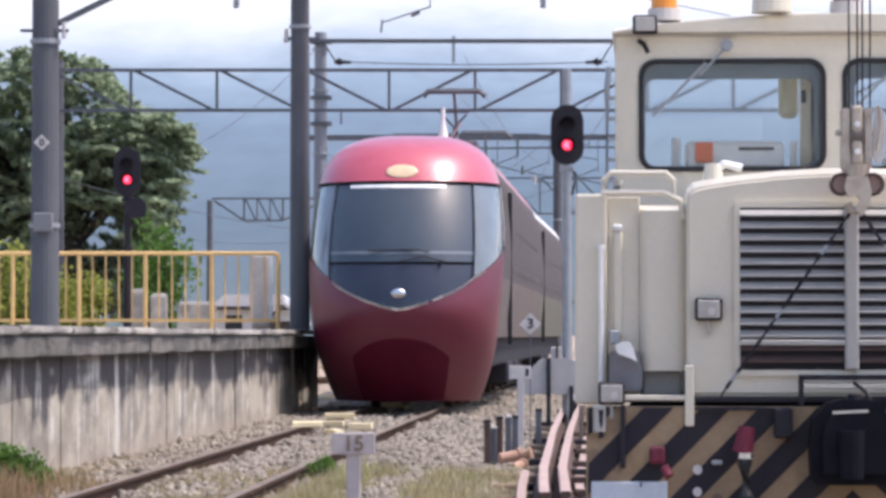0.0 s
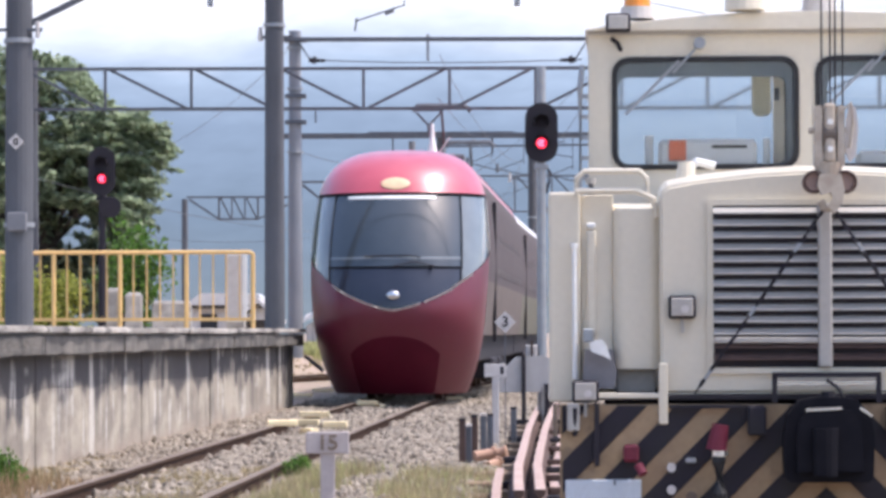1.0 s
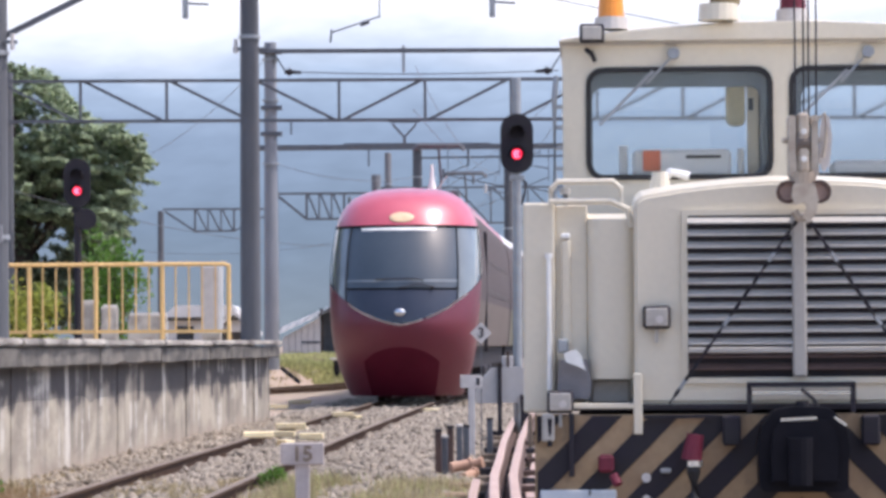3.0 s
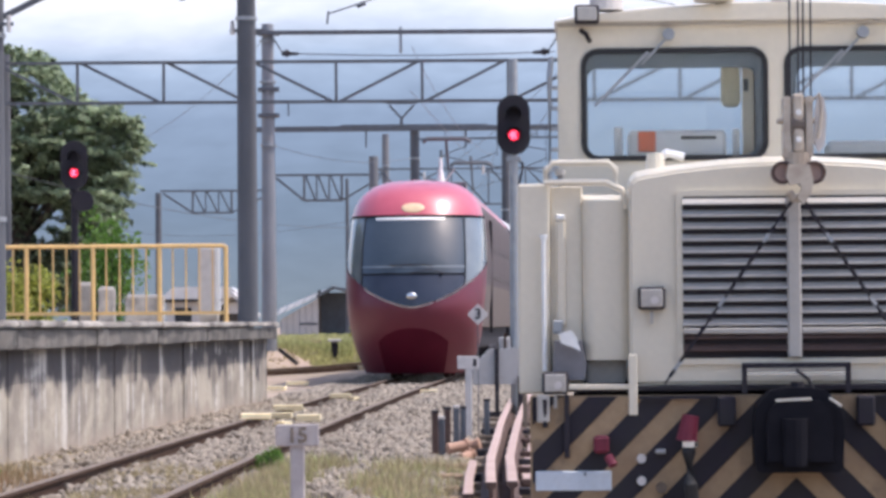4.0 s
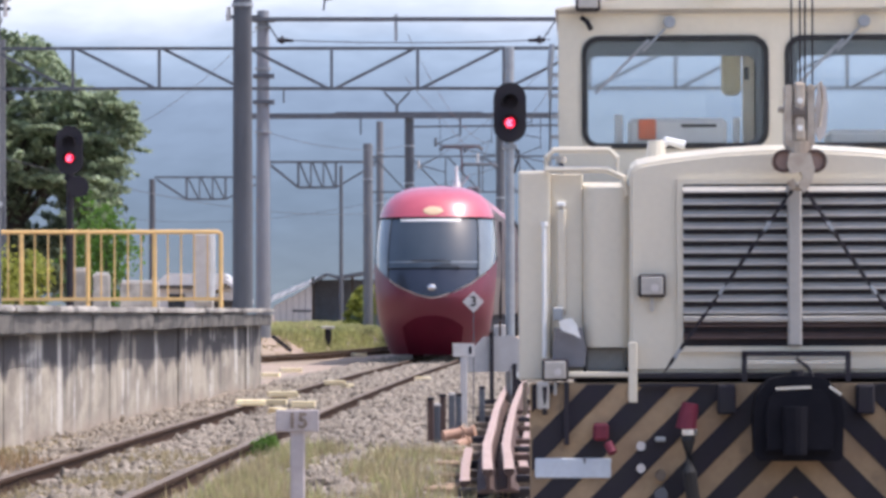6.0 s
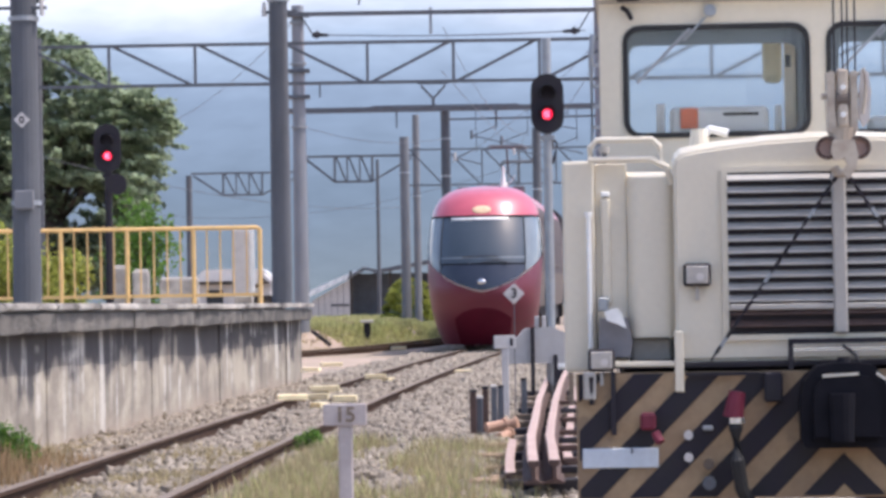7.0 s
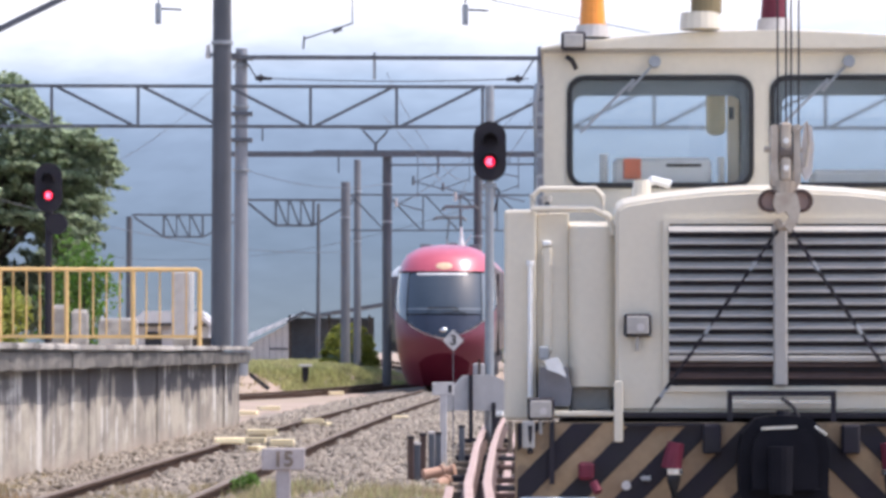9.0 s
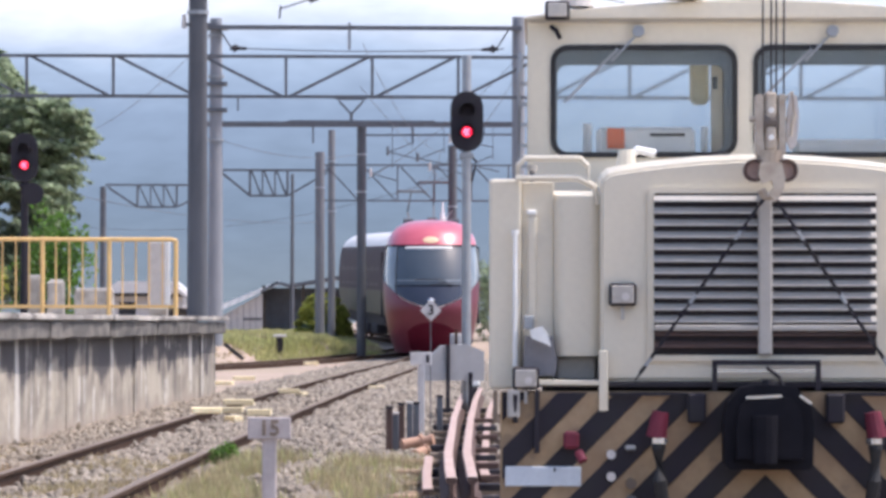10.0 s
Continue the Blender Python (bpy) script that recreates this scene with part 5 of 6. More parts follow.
    part("side_cup", rod((-0.765, Y0 + 0.15, 1.8), (-0.765, Y0 + 0.15, 2.065), 0.022), WHITE, cab)
    part("side_cup", rod((-0.19, Y0 + 0.15, 1.8), (-0.19, Y0 + 0.15, 2.05), 0.018), WHITE, cab)
    part("desk_right", box(0.25, 0.8, Y0 + 0.08, Y0 + 0.32, 1.80, 1.985, 0.02), WHITE, cab)
    part("cab_floor_box", box(-1.0, 1.0, Y0 + 0.1, Y1 - 0.1, 0.9, 1.75), CREAM_DULL, cab)
    part("inner_post", box(-0.155, -0.10, Y0 + 0.2, Y0 + 0.26, 1.75, 2.50), CREAM, cab)
    part("post_latch", box(-0.15, -0.125, Y0 + 0.19, Y0 + 0.2, 2.24, 2.30), STEEL, cab)
    part("seat_back", box(-0.255, -0.158, Y0 + 0.3, Y0 + 0.38, 2.17, 2.42, 0.035, segments=3), material("yellow_vinyl", (0.72, 0.68, 0.48), 0.6), cab, "pale yellow padded board")
    # small fitting on the hood top
    part("filler_cap", rod((-0.58, 0.5, 1.76), (-0.58, 0.5, 1.86), 0.05, 0.035, 12), CREAM, g)
    part("filler_pipe", tube([(-0.6, 0.52, 1.8), (-0.53, 0.52, 1.86), (-0.45, 0.52, 1.84)], 0.02), WHITE, g)
    return g


wagon = build_wagon()


def build_hook():
    """Crane hook block on four ropes, with a chain to each side of the deck."""
    h = thing("crane_hook", pose(LOCO_AT[0], LOCO_AT[1] - 0.16, 0), "weathered crane hook block hanging on wire ropes", "crane hook")
    W = material("weathered_hook_metal", (0.52, 0.46, 0.38), 0.6, 0.3, second=(0.34, 0.26, 0.20), scale=14, fine=70)
    for x, y in ((-0.03, 0), (0.012, 0.02), (0.03, -0.02), (0.068, 0)):
        part("rope", rod((x * 0.9, y, 2.02), (x, y, 4.2), 0.004, 0.004, 6), BLACK, h)
    part("sheave_plate", prism(round_rect(-0.06, -0.03, 1.80, 2.06, 0.012, 3), -0.04, 0.04), W, h)
    part("sheave_plate", prism(round_rect(0.035, 0.065, 1.80, 2.06, 0.012, 3), -0.04, 0.04), W, h)
    part("sheave", rod((-0.028, 0, 1.94), (0.03, 0, 1.94), 0.05, 0.05, 18), material("dark_greasy_steel", (0.16, 0.13, 0.11), 0.6, 0.3), h)
    part("lower_housing", prism([(-0.028, 1.80), (0.034, 1.80), (0.034, 1.86), (0.02, 1.875), (-0.014, 1.875), (-0.028, 1.86)], -0.03, 0.03), W, h)
    part("guard", tube([(0.05, -0.04, 2.03), (0.09, -0.05, 2.07), (0.1, -0.04, 1.98), (0.085, -0.04, 1.88)], 0.008), W, h)
    part("cross_pin", rod((-0.085, 0, 1.955), (0.09, 0, 1.955), 0.012), W, h)
    part("swivel", rod((0, 0, 1.72), (0, 0, 1.82), 0.05, 0.062, 16), W, h)
    RUST = material("rust_brown", (0.36, 0.25, 0.21), 0.7, second=(0.24, 0.15, 0.12), scale=18)
    for s in (-1, 1):
        flange = part("flange", rod((0.066 * s, -0.035, 1.735), (0.066 * s, 0.02, 1.735), 0.046, 0.046, 18), RUST, h, "rust-brown round flange")
        part("rim", ring([(0.066 * s + 0.05 * math.cos(a), 1.735 + 0.05 * math.sin(a)) for a in [math.pi * k / 9 for k in range(18)]],
                         [(0.066 * s + 0.036 * math.cos(a), 1.735 + 0.036 * math.sin(a)) for a in [math.pi * k / 9 for k in range(18)]], -0.05, -0.034), DARK_WEB, flange)
    part("hook_body", prism([(-0.045, 1.77), (0.045, 1.77), (0.062, 1.70), (0.05, 1.645), (0.02, 1.60), (-0.01, 1.63), (0.012, 1.665), (0.0, 1.69), (-0.04, 1.68), (-0.055, 1.72)], -0.06, -0.036), W, h, "worn grey-pink hook")
    part("inner_block", box(-0.022, 0.026, -0.045, 0.03, 1.82, 2.07, 0.012, segments=2), W, h, "worn inner block")
    for z in (1.875, 1.99):
        part("bolt", rod((0.002, -0.055, z), (0.002, -0.045, z), 0.013), WHITE, h)
    part("rope_guard", prism([(0.07, 1.86), (0.09, 1.82), (0.115, 1.85), (0.125, 1.97), (0.115, 2.05), (0.09, 2.07), (0.075, 2.0)], -0.02, 0.0), OFFWHITE, h, "pale plastic rope guard")
    part("hook_neck", tube([(0, 0, 1.74), (0.02, -0.02, 1.69), (0.04, -0.02, 1.66), (0.02, -0.02, 1.625), (-0.02, -0.02, 1.625), (-0.038, -0.02, 1.655)], 0.018, 10), W, h)
    for s in (-1, 1):
        n = 26
        a, b = Vector((0.015 * s, -0.01, 1.63)), Vector((0.56 * s, 0.08, 0.85))
        for k in range(n):
            p, q = a.lerp(b, k / n), a.lerp(b, (k + 1.25) / n)
            if k % 9 == 5:
                part("chain_shackle", bar(p, q, 0.022, 0.014), GALV, h)
            else:
                part("chain_link", bar(p, q, 0.016 if k % 2 else 0.008, 0.008 if k % 2 else 0.016), BLACK, h)
    return h


build_hook()


# ---- distance: hazy mountain and clouds ----
def build_backdrop():
    bm = bmesh.new()
    n, m = 80, 40
    g = []
    for j in range(m + 1):
        row = []
        for i in range(n + 1):
            a = radians(-70 + 140 * i / n)
            d = 1500 + 700 * j / m
            u = j / m
            ridge = 300 + 60 * noise.noise((math.sin(a) * 4, 3.1, 0)) + 30 * noise.noise((math.sin(a) * 15, 7.7, 0))
            z = -5 + ridge * u ** 1.2 + 12 * noise.noise((math.sin(a) * 30, u * 6, 2)) * u
            row.append(bm.verts.new((d * math.sin(a), d * math.cos(a), z)))
        g.append(row)
    for j in range(m):
        for i in range(n):
            bm.faces.new((g[j][i], g[j][i + 1], g[j + 1][i + 1], g[j + 1][i])).smooth = True
    me = mesh_of(bm, "backdrop_mountain")
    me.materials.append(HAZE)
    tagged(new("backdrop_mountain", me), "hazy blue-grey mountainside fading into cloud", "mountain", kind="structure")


def haze_material():
    """Distant mountain in haze: dim blue-green below, lighter with height, broken cloud over its top."""
    m = bpy.data.materials.new("mountain_haze")
    m.use_nodes = True
    t = m.node_tree
    t.nodes.clear()
    out = t.nodes.new("ShaderNodeOutputMaterial")
    # haze and cloud are painted: the slope itself glows in these colours
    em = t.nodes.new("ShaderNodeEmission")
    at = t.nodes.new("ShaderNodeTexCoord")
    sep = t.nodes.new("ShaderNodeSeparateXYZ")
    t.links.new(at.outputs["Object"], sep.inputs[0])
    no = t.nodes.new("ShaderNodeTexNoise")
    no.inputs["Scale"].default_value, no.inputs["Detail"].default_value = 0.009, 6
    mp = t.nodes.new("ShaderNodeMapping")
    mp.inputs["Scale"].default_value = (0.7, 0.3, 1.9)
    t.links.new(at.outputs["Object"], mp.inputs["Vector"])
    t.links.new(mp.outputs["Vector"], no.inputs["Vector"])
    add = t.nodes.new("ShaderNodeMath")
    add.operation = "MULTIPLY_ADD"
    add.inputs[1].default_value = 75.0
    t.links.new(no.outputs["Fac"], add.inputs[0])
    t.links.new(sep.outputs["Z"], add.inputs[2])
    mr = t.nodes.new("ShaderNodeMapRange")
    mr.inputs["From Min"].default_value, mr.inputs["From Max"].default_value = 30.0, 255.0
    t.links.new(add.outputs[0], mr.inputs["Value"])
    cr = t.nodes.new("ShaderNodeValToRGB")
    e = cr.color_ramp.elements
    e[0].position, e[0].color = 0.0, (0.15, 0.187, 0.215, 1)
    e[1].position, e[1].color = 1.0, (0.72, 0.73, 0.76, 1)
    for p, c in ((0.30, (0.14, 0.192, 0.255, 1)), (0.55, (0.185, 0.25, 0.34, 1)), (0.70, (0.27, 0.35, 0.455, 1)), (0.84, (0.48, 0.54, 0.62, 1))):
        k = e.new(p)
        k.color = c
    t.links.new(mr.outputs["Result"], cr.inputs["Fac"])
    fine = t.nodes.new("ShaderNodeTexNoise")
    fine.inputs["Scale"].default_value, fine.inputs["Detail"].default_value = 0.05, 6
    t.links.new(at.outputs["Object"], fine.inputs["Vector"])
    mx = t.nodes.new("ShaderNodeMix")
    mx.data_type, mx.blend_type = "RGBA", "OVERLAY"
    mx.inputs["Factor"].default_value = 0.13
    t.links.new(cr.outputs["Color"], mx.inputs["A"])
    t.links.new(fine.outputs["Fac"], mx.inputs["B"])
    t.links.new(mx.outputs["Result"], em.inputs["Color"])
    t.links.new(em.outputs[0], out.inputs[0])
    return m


HAZE = haze_material()
build_backdrop()


# ---- plants ----
def leaves_mesh(name, clumps, per, size, seed, mat, flat=0.6, heart=None):
    """Many small pointed leaves in clumps of (x, y, z, radius), with uneven edges and gaps; with a heart they turn up and outward from it."""
    rng = np.random.default_rng(seed)
    verts, faces = [], []
    for cx, cy, cz, r in clumps:
        for _ in range(per):
            d = rng.normal(size=3)
            d = d / np.linalg.norm(d) * r * rng.uniform(0.35, 1.15) * np.array([1, 1, flat])
            p = np.array([cx, cy, cz]) + d
            a = rng.normal(size=3)
            up = rng.normal(size=3)
            if heart:
                out = p - np.array(heart)
                up = up * 0.45 + out / np.linalg.norm(out) * 0.6 + np.array([0.25, 0, 0.65])
                a -= up * (a @ up) / (up @ up)
            a /= np.linalg.norm(a)
            b = np.cross(a, up)
            b /= np.linalg.norm(b)
            s = size * rng.uniform(0.6, 1.3)
            i = len(verts)
            verts += [p - a * s, p + b * s * 0.45, p + a * s, p - b * s * 0.45]
            faces.append((i, i + 1, i + 2, i + 3))
    me = bpy.data.meshes.new(name)
    me.from_pydata([tuple(map(float, v)) for v in verts], [], faces)
    me.materials.append(mat)
    return me


def crown_top(x):
    """Height of the crown over a place left or right of the trunk."""
    pts = ((-6.0, 6.4), (-3.5, 7.1), (-0.5, 7.6), (1.3, 7.45), (2.2, 6.4), (3.3, 5.95), (3.75, 5.3), (4.2, 4.4))
    for (xa, za), (xb, zb) in zip(pts, pts[1:]):
        if x <= xb:
            return za + (zb - za) * max(0.0, (x - xa)) / (xb - xa)
    return 4.0


def crown_right(z):
    """How far the crown reaches towards the tracks at a height."""
    pts = ((2.0, 2.6), (3.0, 2.85), (3.95, 3.05), (4.7, 3.4), (5.3, 3.75), (5.95, 3.3), (6.3, 2.35), (7.0, 1.6), (7.8, 1.3))
    for (za, xa), (zb, xb) in zip(pts, pts[1:]):
        if z <= zb:
            return xa + (xb - xa) * max(0.0, (z - za)) / (zb - za)
    return 1.3


def build_tree():
    t = thing("tree", pose(-9.0, 75, -0.13), "large airy green tree with drooping outer branches", "tree")
    trunk = bmesh.new()
    rod((0.9, 0, -0.1), (0.8, 0, 2.6), 0.40, 0.30, 14, trunk)
    rod((0.8, 0, 2.5), (0.6, 0, 4.6), 0.30, 0.14, 12, trunk)
    part("trunk", trunk, BARK, t)
    rng = np.random.default_rng(4)
    sprays, inner = [], []
    for k in range(30):
        a = rng.uniform(-0.3, 3.4)
        reach = rng.uniform(2.2, 3.6)
        end = Vector((0.4 + reach * math.cos(a), rng.uniform(-1.6, 1.6), 4.2 + 0.8 * reach * math.sin(a)))
        end.z = min(end.z, crown_top(end.x) - 0.5)
        end.x = min(end.x, crown_right(end.z) - 0.6)
        base = Vector((0.7, 0, rng.uniform(2.4, 4.4)))
        mid = base.lerp(end, 0.55) + Vector((0, 0, 0.45))
        part("limb", tube([base, mid, end], 0.05, 6), BARK, t)
    # sprays that leave the limbs outward and droop, thinner towards the edge of the crown
    for k in range(1500):
        x = rng.uniform(-4.2, 3.2)
        z = 2.2 + (crown_top(x) - 2.3) * rng.uniform() ** 0.7
        y = rng.uniform(-2.0, 1.6)
        hollow = ((x - 1.0) / 1.05) ** 2 + ((z - 3.2) / 0.85) ** 2 < 1
        if hollow and y < 0.7 or x > crown_right(z) - 0.25:
            continue
        a = math.atan2(z - 4.0, x - 0.4) + rng.normal() * 0.45
        run, droop = rng.uniform(0.5, 1.3), rng.uniform(0.15, 0.5)
        side, fringe = rng.normal() * 0.4, abs(rng.normal()) * 0.22 - 0.15
        for u in range(9):
            d = run * u / 8
            px, pz = x + d * math.cos(a), z + 0.5 * d * math.sin(a) - droop * d * d
            if pz < crown_top(px) + fringe and px < crown_right(pz) + fringe:
                sprays.append((px, y + side * d, pz, 0.16 - 0.014 * u))
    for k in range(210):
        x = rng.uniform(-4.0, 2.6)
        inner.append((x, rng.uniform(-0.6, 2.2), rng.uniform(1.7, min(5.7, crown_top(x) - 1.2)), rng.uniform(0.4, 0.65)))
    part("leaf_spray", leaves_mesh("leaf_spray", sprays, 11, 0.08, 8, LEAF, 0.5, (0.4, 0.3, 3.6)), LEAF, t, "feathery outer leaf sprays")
    part("crown", leaves_mesh("crown", inner, 150, 0.10, 7, LEAF_DEEP), LEAF_DEEP, t, "inner leaves darkened for crown shade")


build_tree()


def build_shrub(x, y, z, w, h, mat, label, seed, per=90, size=0.07):
    t = thing("shrub", pose(x, y, z), label, "shrub")
    rng = np.random.default_rng(seed)
    clumps = []
    for k in range(int(16 + 10 * w)):
        a, u = rng.uniform(0, 2 * math.pi), rng.uniform(0, 1)
        r = w / 2 * math.sqrt(rng.uniform(0, 1)) * math.cos(u * 1.2)
        clumps.append((r * math.cos(a), r * math.sin(a) * 0.7, h * (0.12 + 0.8 * u), 0.14 * h + 0.05))
    for k in range(5):
        a = 2 * math.pi * k / 5
        part("stem", rod((0.04 * math.cos(a), 0.04 * math.sin(a), 0), (w * 0.3 * math.cos(a), w * 0.2 * math.sin(a), h * 0.8), 0.015 + 0.01 * h, 0.008, 6), BARK, t)
    part("foliage", leaves_mesh("foliage", clumps, per, size, seed, mat, 0.9), mat, t)
    return t


build_shrub(-7.7, 60, -0.13, 1.6, 2.9, LEAF_YELLOW, "tall yellow-green shrub behind the yellow railing", 11)
build_shrub(-8.5, 59.4, -0.13, 1.5, 2.6, LEAF_YELLOW, "broad yellow-green shrub behind the yellow railing", 21)
build_shrub(-7.0, 59.2, -0.13, 1.1, 2.5, LEAF_YELLOW, "yellow-green shrub close behind the railing", 22)
build_shrub(-6.5, 60.5, -0.13, 1.2, 2.3, LEAF_YELLOW, "yellow-green shrub behind the yellow railing", 12)
build_shrub(-9.2, 61, -0.13, 2.0, 3.3, LEAF_GREEN, "leafy green shrub beyond the platform", 13)
build_shrub(6.6, 134, 0.2, 3.2, 3.6, LEAF, "dark hedge beyond the far curve", 18, 120, 0.09)
build_shrub(8.6, 138, 0.2, 3.4, 4.4, LEAF, "tall dark hedge beyond the far curve", 19, 120, 0.09)
build_shrub(-5.4, 64, -0.13, 1.3, 3.4, LEAF_GREEN, "slender green bush below the tree", 14)
build_shrub(-3.3, 25.6, -0.13, 0.7, 0.36, LEAF_GREEN, "bright green weed clump by the platform wall", 15, 70, 0.03)
build_shrub(-1.02, 28.4, -0.13, 0.22, 0.17, LEAF_GREEN, "small green weed beside the rail", 16, 40, 0.022)


def build_dome_bush():
    """A clipped-looking mound of creeper."""
    t = thing("creeper_mound", pose(-0.55, 135, 0.42), "rounded mound of bright green creeper", "bush")
    rng = np.random.default_rng(3)
    clumps = []
    for k in range(150):
        a, u = rng.uniform(0, 2 * math.pi), rng.uniform(0, 1)
        r = math.sqrt(1 - u * u)
        clumps.append((1.08 * r * math.cos(a), 0.8 * r * math.sin(a), 1.8 * u, 0.14))
    bm = bmesh.new()
    bmesh.ops.create_uvsphere(bm, u_segments=20, v_segments=12, radius=1, matrix=Matrix.Diagonal((0.95, 0.7, 1.65, 1)))
    part("core", bm, LEAF, t)
    part("foliage", leaves_mesh("creeper", clumps, 95, 0.08, 5, LEAF_YELLOW), LEAF_YELLOW, t)


build_dome_bush()


def grass_mesh(name, spots, size, seed, mat, per=14):
    """Tufts of bent blades at (x, y, z, height)."""
    rng = np.random.default_rng(seed)
    verts, faces = [], []
    for x, y, z, h in spots:
        for _ in range(per):
            a = rng.uniform(0, 2 * math.pi)
            lean = rng.uniform(0.05, 0.55) * h
            d = np.array([math.cos(a), math.sin(a), 0])
            s = np.array([-math.sin(a), math.cos(a), 0]) * size * rng.uniform(0.6, 1.2)
            p = np.array([x, y, z]) + rng.normal(size=3) * np.array([0.4 * h, 0.4 * h, 0])
            hh = h * rng.uniform(0.5, 1.15)
            m, e = p + d * lean * 0.4 + np.array([0, 0, hh * 0.6]), p + d * lean + np.array([0, 0, hh])
            i = len(verts)
            verts += [p - s, p + s, m + s * 0.8, m - s * 0.8, e]
            faces += [(i, i + 1, i + 2, i + 3), (i + 3, i + 2, i + 4)]
    me = bpy.data.meshes.new(name)
    me.from_pydata([tuple(map(float, v)) for v in verts], [], faces)
    me.materials.append(mat)
    return me


def build_grass():
    rng = np.random.default_rng(21)
    near, near_green, bank, bank_dry = [], [], [], []
    for _ in range(3400):
        y = rng.uniform(19.5, 29)
        x = track_x(y) + 0.9 + abs(rng.normal()) * 0.75
        if noise.noise((x * 1.3, y * 0.5, 4)) > -0.12 and x < 0.62:
            (near if rng.uniform() < 0.75 else near_green).append((x, y, -0.14, rng.uniform(0.05, 0.2)))
    for _ in range(1500):
        y = rng.uniform(19, 30)
        x = track_x(y) + rng.normal() * 0.34
        if abs(x - track_x(y)) < 0.5 and noise.noise((x * 2.2, y * 0.7, 7)) > -0.1:
            near.append((x, y, -0.14, rng.uniform(0.03, 0.11)))
    for _ in range(380):
        y = rng.uniform(23, 33)
        x = wall_x(y) + 0.05 + abs(rng.normal()) * 0.22
        near.append((x, y, -0.14, rng.uniform(0.08, 0.36) * max(0.2, 1 - (y - 23) / 9)))
    for _ in range(9000):
        y = rng.uniform(96, 146)
        edge = branch_x(y) - 0.8 if y < 108 else track_x(y) - 1.9
        x = edge - abs(rng.normal()) * 2.4
        if x > -9:
            (bank if noise.noise((x * 0.5, y * 0.16, 9)) > -0.25 else bank_dry).append((x, y, ground_z(x, y), rng.uniform(0.08, 0.24)))
    for _ in range(900):
        y = rng.uniform(78, 98)
        x = branch_x(y) - 1.1 - abs(rng.normal()) * 2.5
        bank_dry.append((x, y, ground_z(x, y), rng.uniform(0.05, 0.14)))
    for name, spots, size, seed, mat, per, label in (
            ("dry_grass", near, 0.004, 1, GRASS_DRY, 12, "dry straw-coloured grass tufts in the gravel"),
            ("green_grass", near_green, 0.004, 2, GRASS, 12, "sparse green grass tufts in the gravel"),
            ("bank_grass", bank, 0.022, 3, GRASS, 7, "rough green grass on the far bank"),
            ("bank_dry_grass", bank_dry, 0.02, 4, GRASS_DRY, 7, "short dry grass on the far bank")):
        tagged(new(name, grass_mesh(name, spots, size, seed, mat, per)), label, "grass", kind="stuff")


build_grass()


def build_weeds():
    """Rust-brown dried stalks at the foot of the platform wall."""
    rng = np.random.default_rng(31)
    spots = []
    for _ in range(520):
        y = rng.uniform(22.6, 27.5)
        x = wall_x(y) + 0.08 + abs(rng.normal()) * 0.30
        spots.append((x, y, -0.14, rng.uniform(0.10, 0.42) * max(0.25, 1 - (y - 23.5) / 6)))
    tagged(new("dried_weeds", grass_mesh("dried_weeds", spots, 0.005, 6, WEED_RUST, 10)), "rust-brown dried weeds along the platform wall", "weeds", kind="stuff")


build_weeds()


def build_stones():
    """Ballast: small angular stones, thick near the rails."""
    rng = np.random.default_rng(5)
    ico = bmesh.new()
    bmesh.ops.create_icosphere(ico, subdivisions=1, radius=1.0)
    base = np.array([v.co[:] for v in ico.verts])
    tri = [tuple(v.index for v in f.verts) for f in ico.faces]
    ico.free()
    verts, faces = [], []
    for k in range(34000):
        y = 19 + 80 * rng.uniform() ** 1.5
        side = rng.uniform(-1.75, 3.6)
        x = track_x(y) + side
        if x < wall_x(y) + 0.03 and y < 55.3:
            continue
        if abs(abs(side) - 0.5665) < 0.06:
            continue
        s = rng.uniform(0.018, 0.042) * (1 + (y - 19) / 90)
        heap = 0.03 * noise.noise((x * 2.1, y * 1.1, 1))
        p = np.array([x, y, -0.125 + heap + s * 0.25])
        sc = s * rng.uniform(0.6, 1.3, 3)
        jit = base * (1 + rng.uniform(-0.28, 0.28, (len(base), 1)))
        a = rng.uniform(0, 6.28)
        r = np.array([[math.cos(a), -math.sin(a), 0], [math.sin(a), math.cos(a), 0], [0, 0, 1]])
        i = len(verts)
        verts += ((jit * sc) @ r.T + p).tolist()
        faces += [(a0 + i, b0 + i, c0 + i) for a0, b0, c0 in tri]
    me = bpy.data.meshes.new("ballast")
    me.from_pydata(verts, [], faces)
    me.materials.append(STONE)
    tagged(new("ballast", me), "pale angular ballast stones round the track", "ballast", kind="stuff")


build_stones()


# ---- on the platform ----
def build_railing():
    t = thing("railing", pose(0, 51, 1.17), "yellow steel pipe railing across the platform end", "railing")
    xs = [-2.50 - 1.005 * k for k in range(8)]
    part("top_rail", tube([(xs[-1], 0, 1.165), (xs[0] - 0.06, 0, 1.165), (xs[0] - 0.015, 0, 1.15), (xs[0], 0, 1.10)], 0.033, 10), YELLOW, t)
    part("bottom_rail", bar((xs[-1], 0, 0.15), (xs[0], 0, 0.15), 0.05), YELLOW, t)
    for k, x in enumerate(xs):
        part("post", rod((x, 0, 0), (x, 0, 1.15), 0.036), YELLOW, t)
        if k < len(xs) - 1:
            for j in range(1, 5):
                part("baluster", rod((x - 0.201 * j, 0, 0.16), (x - 0.201 * j, 0, 1.15), 0.013, 0.013, 8), YELLOW, t)


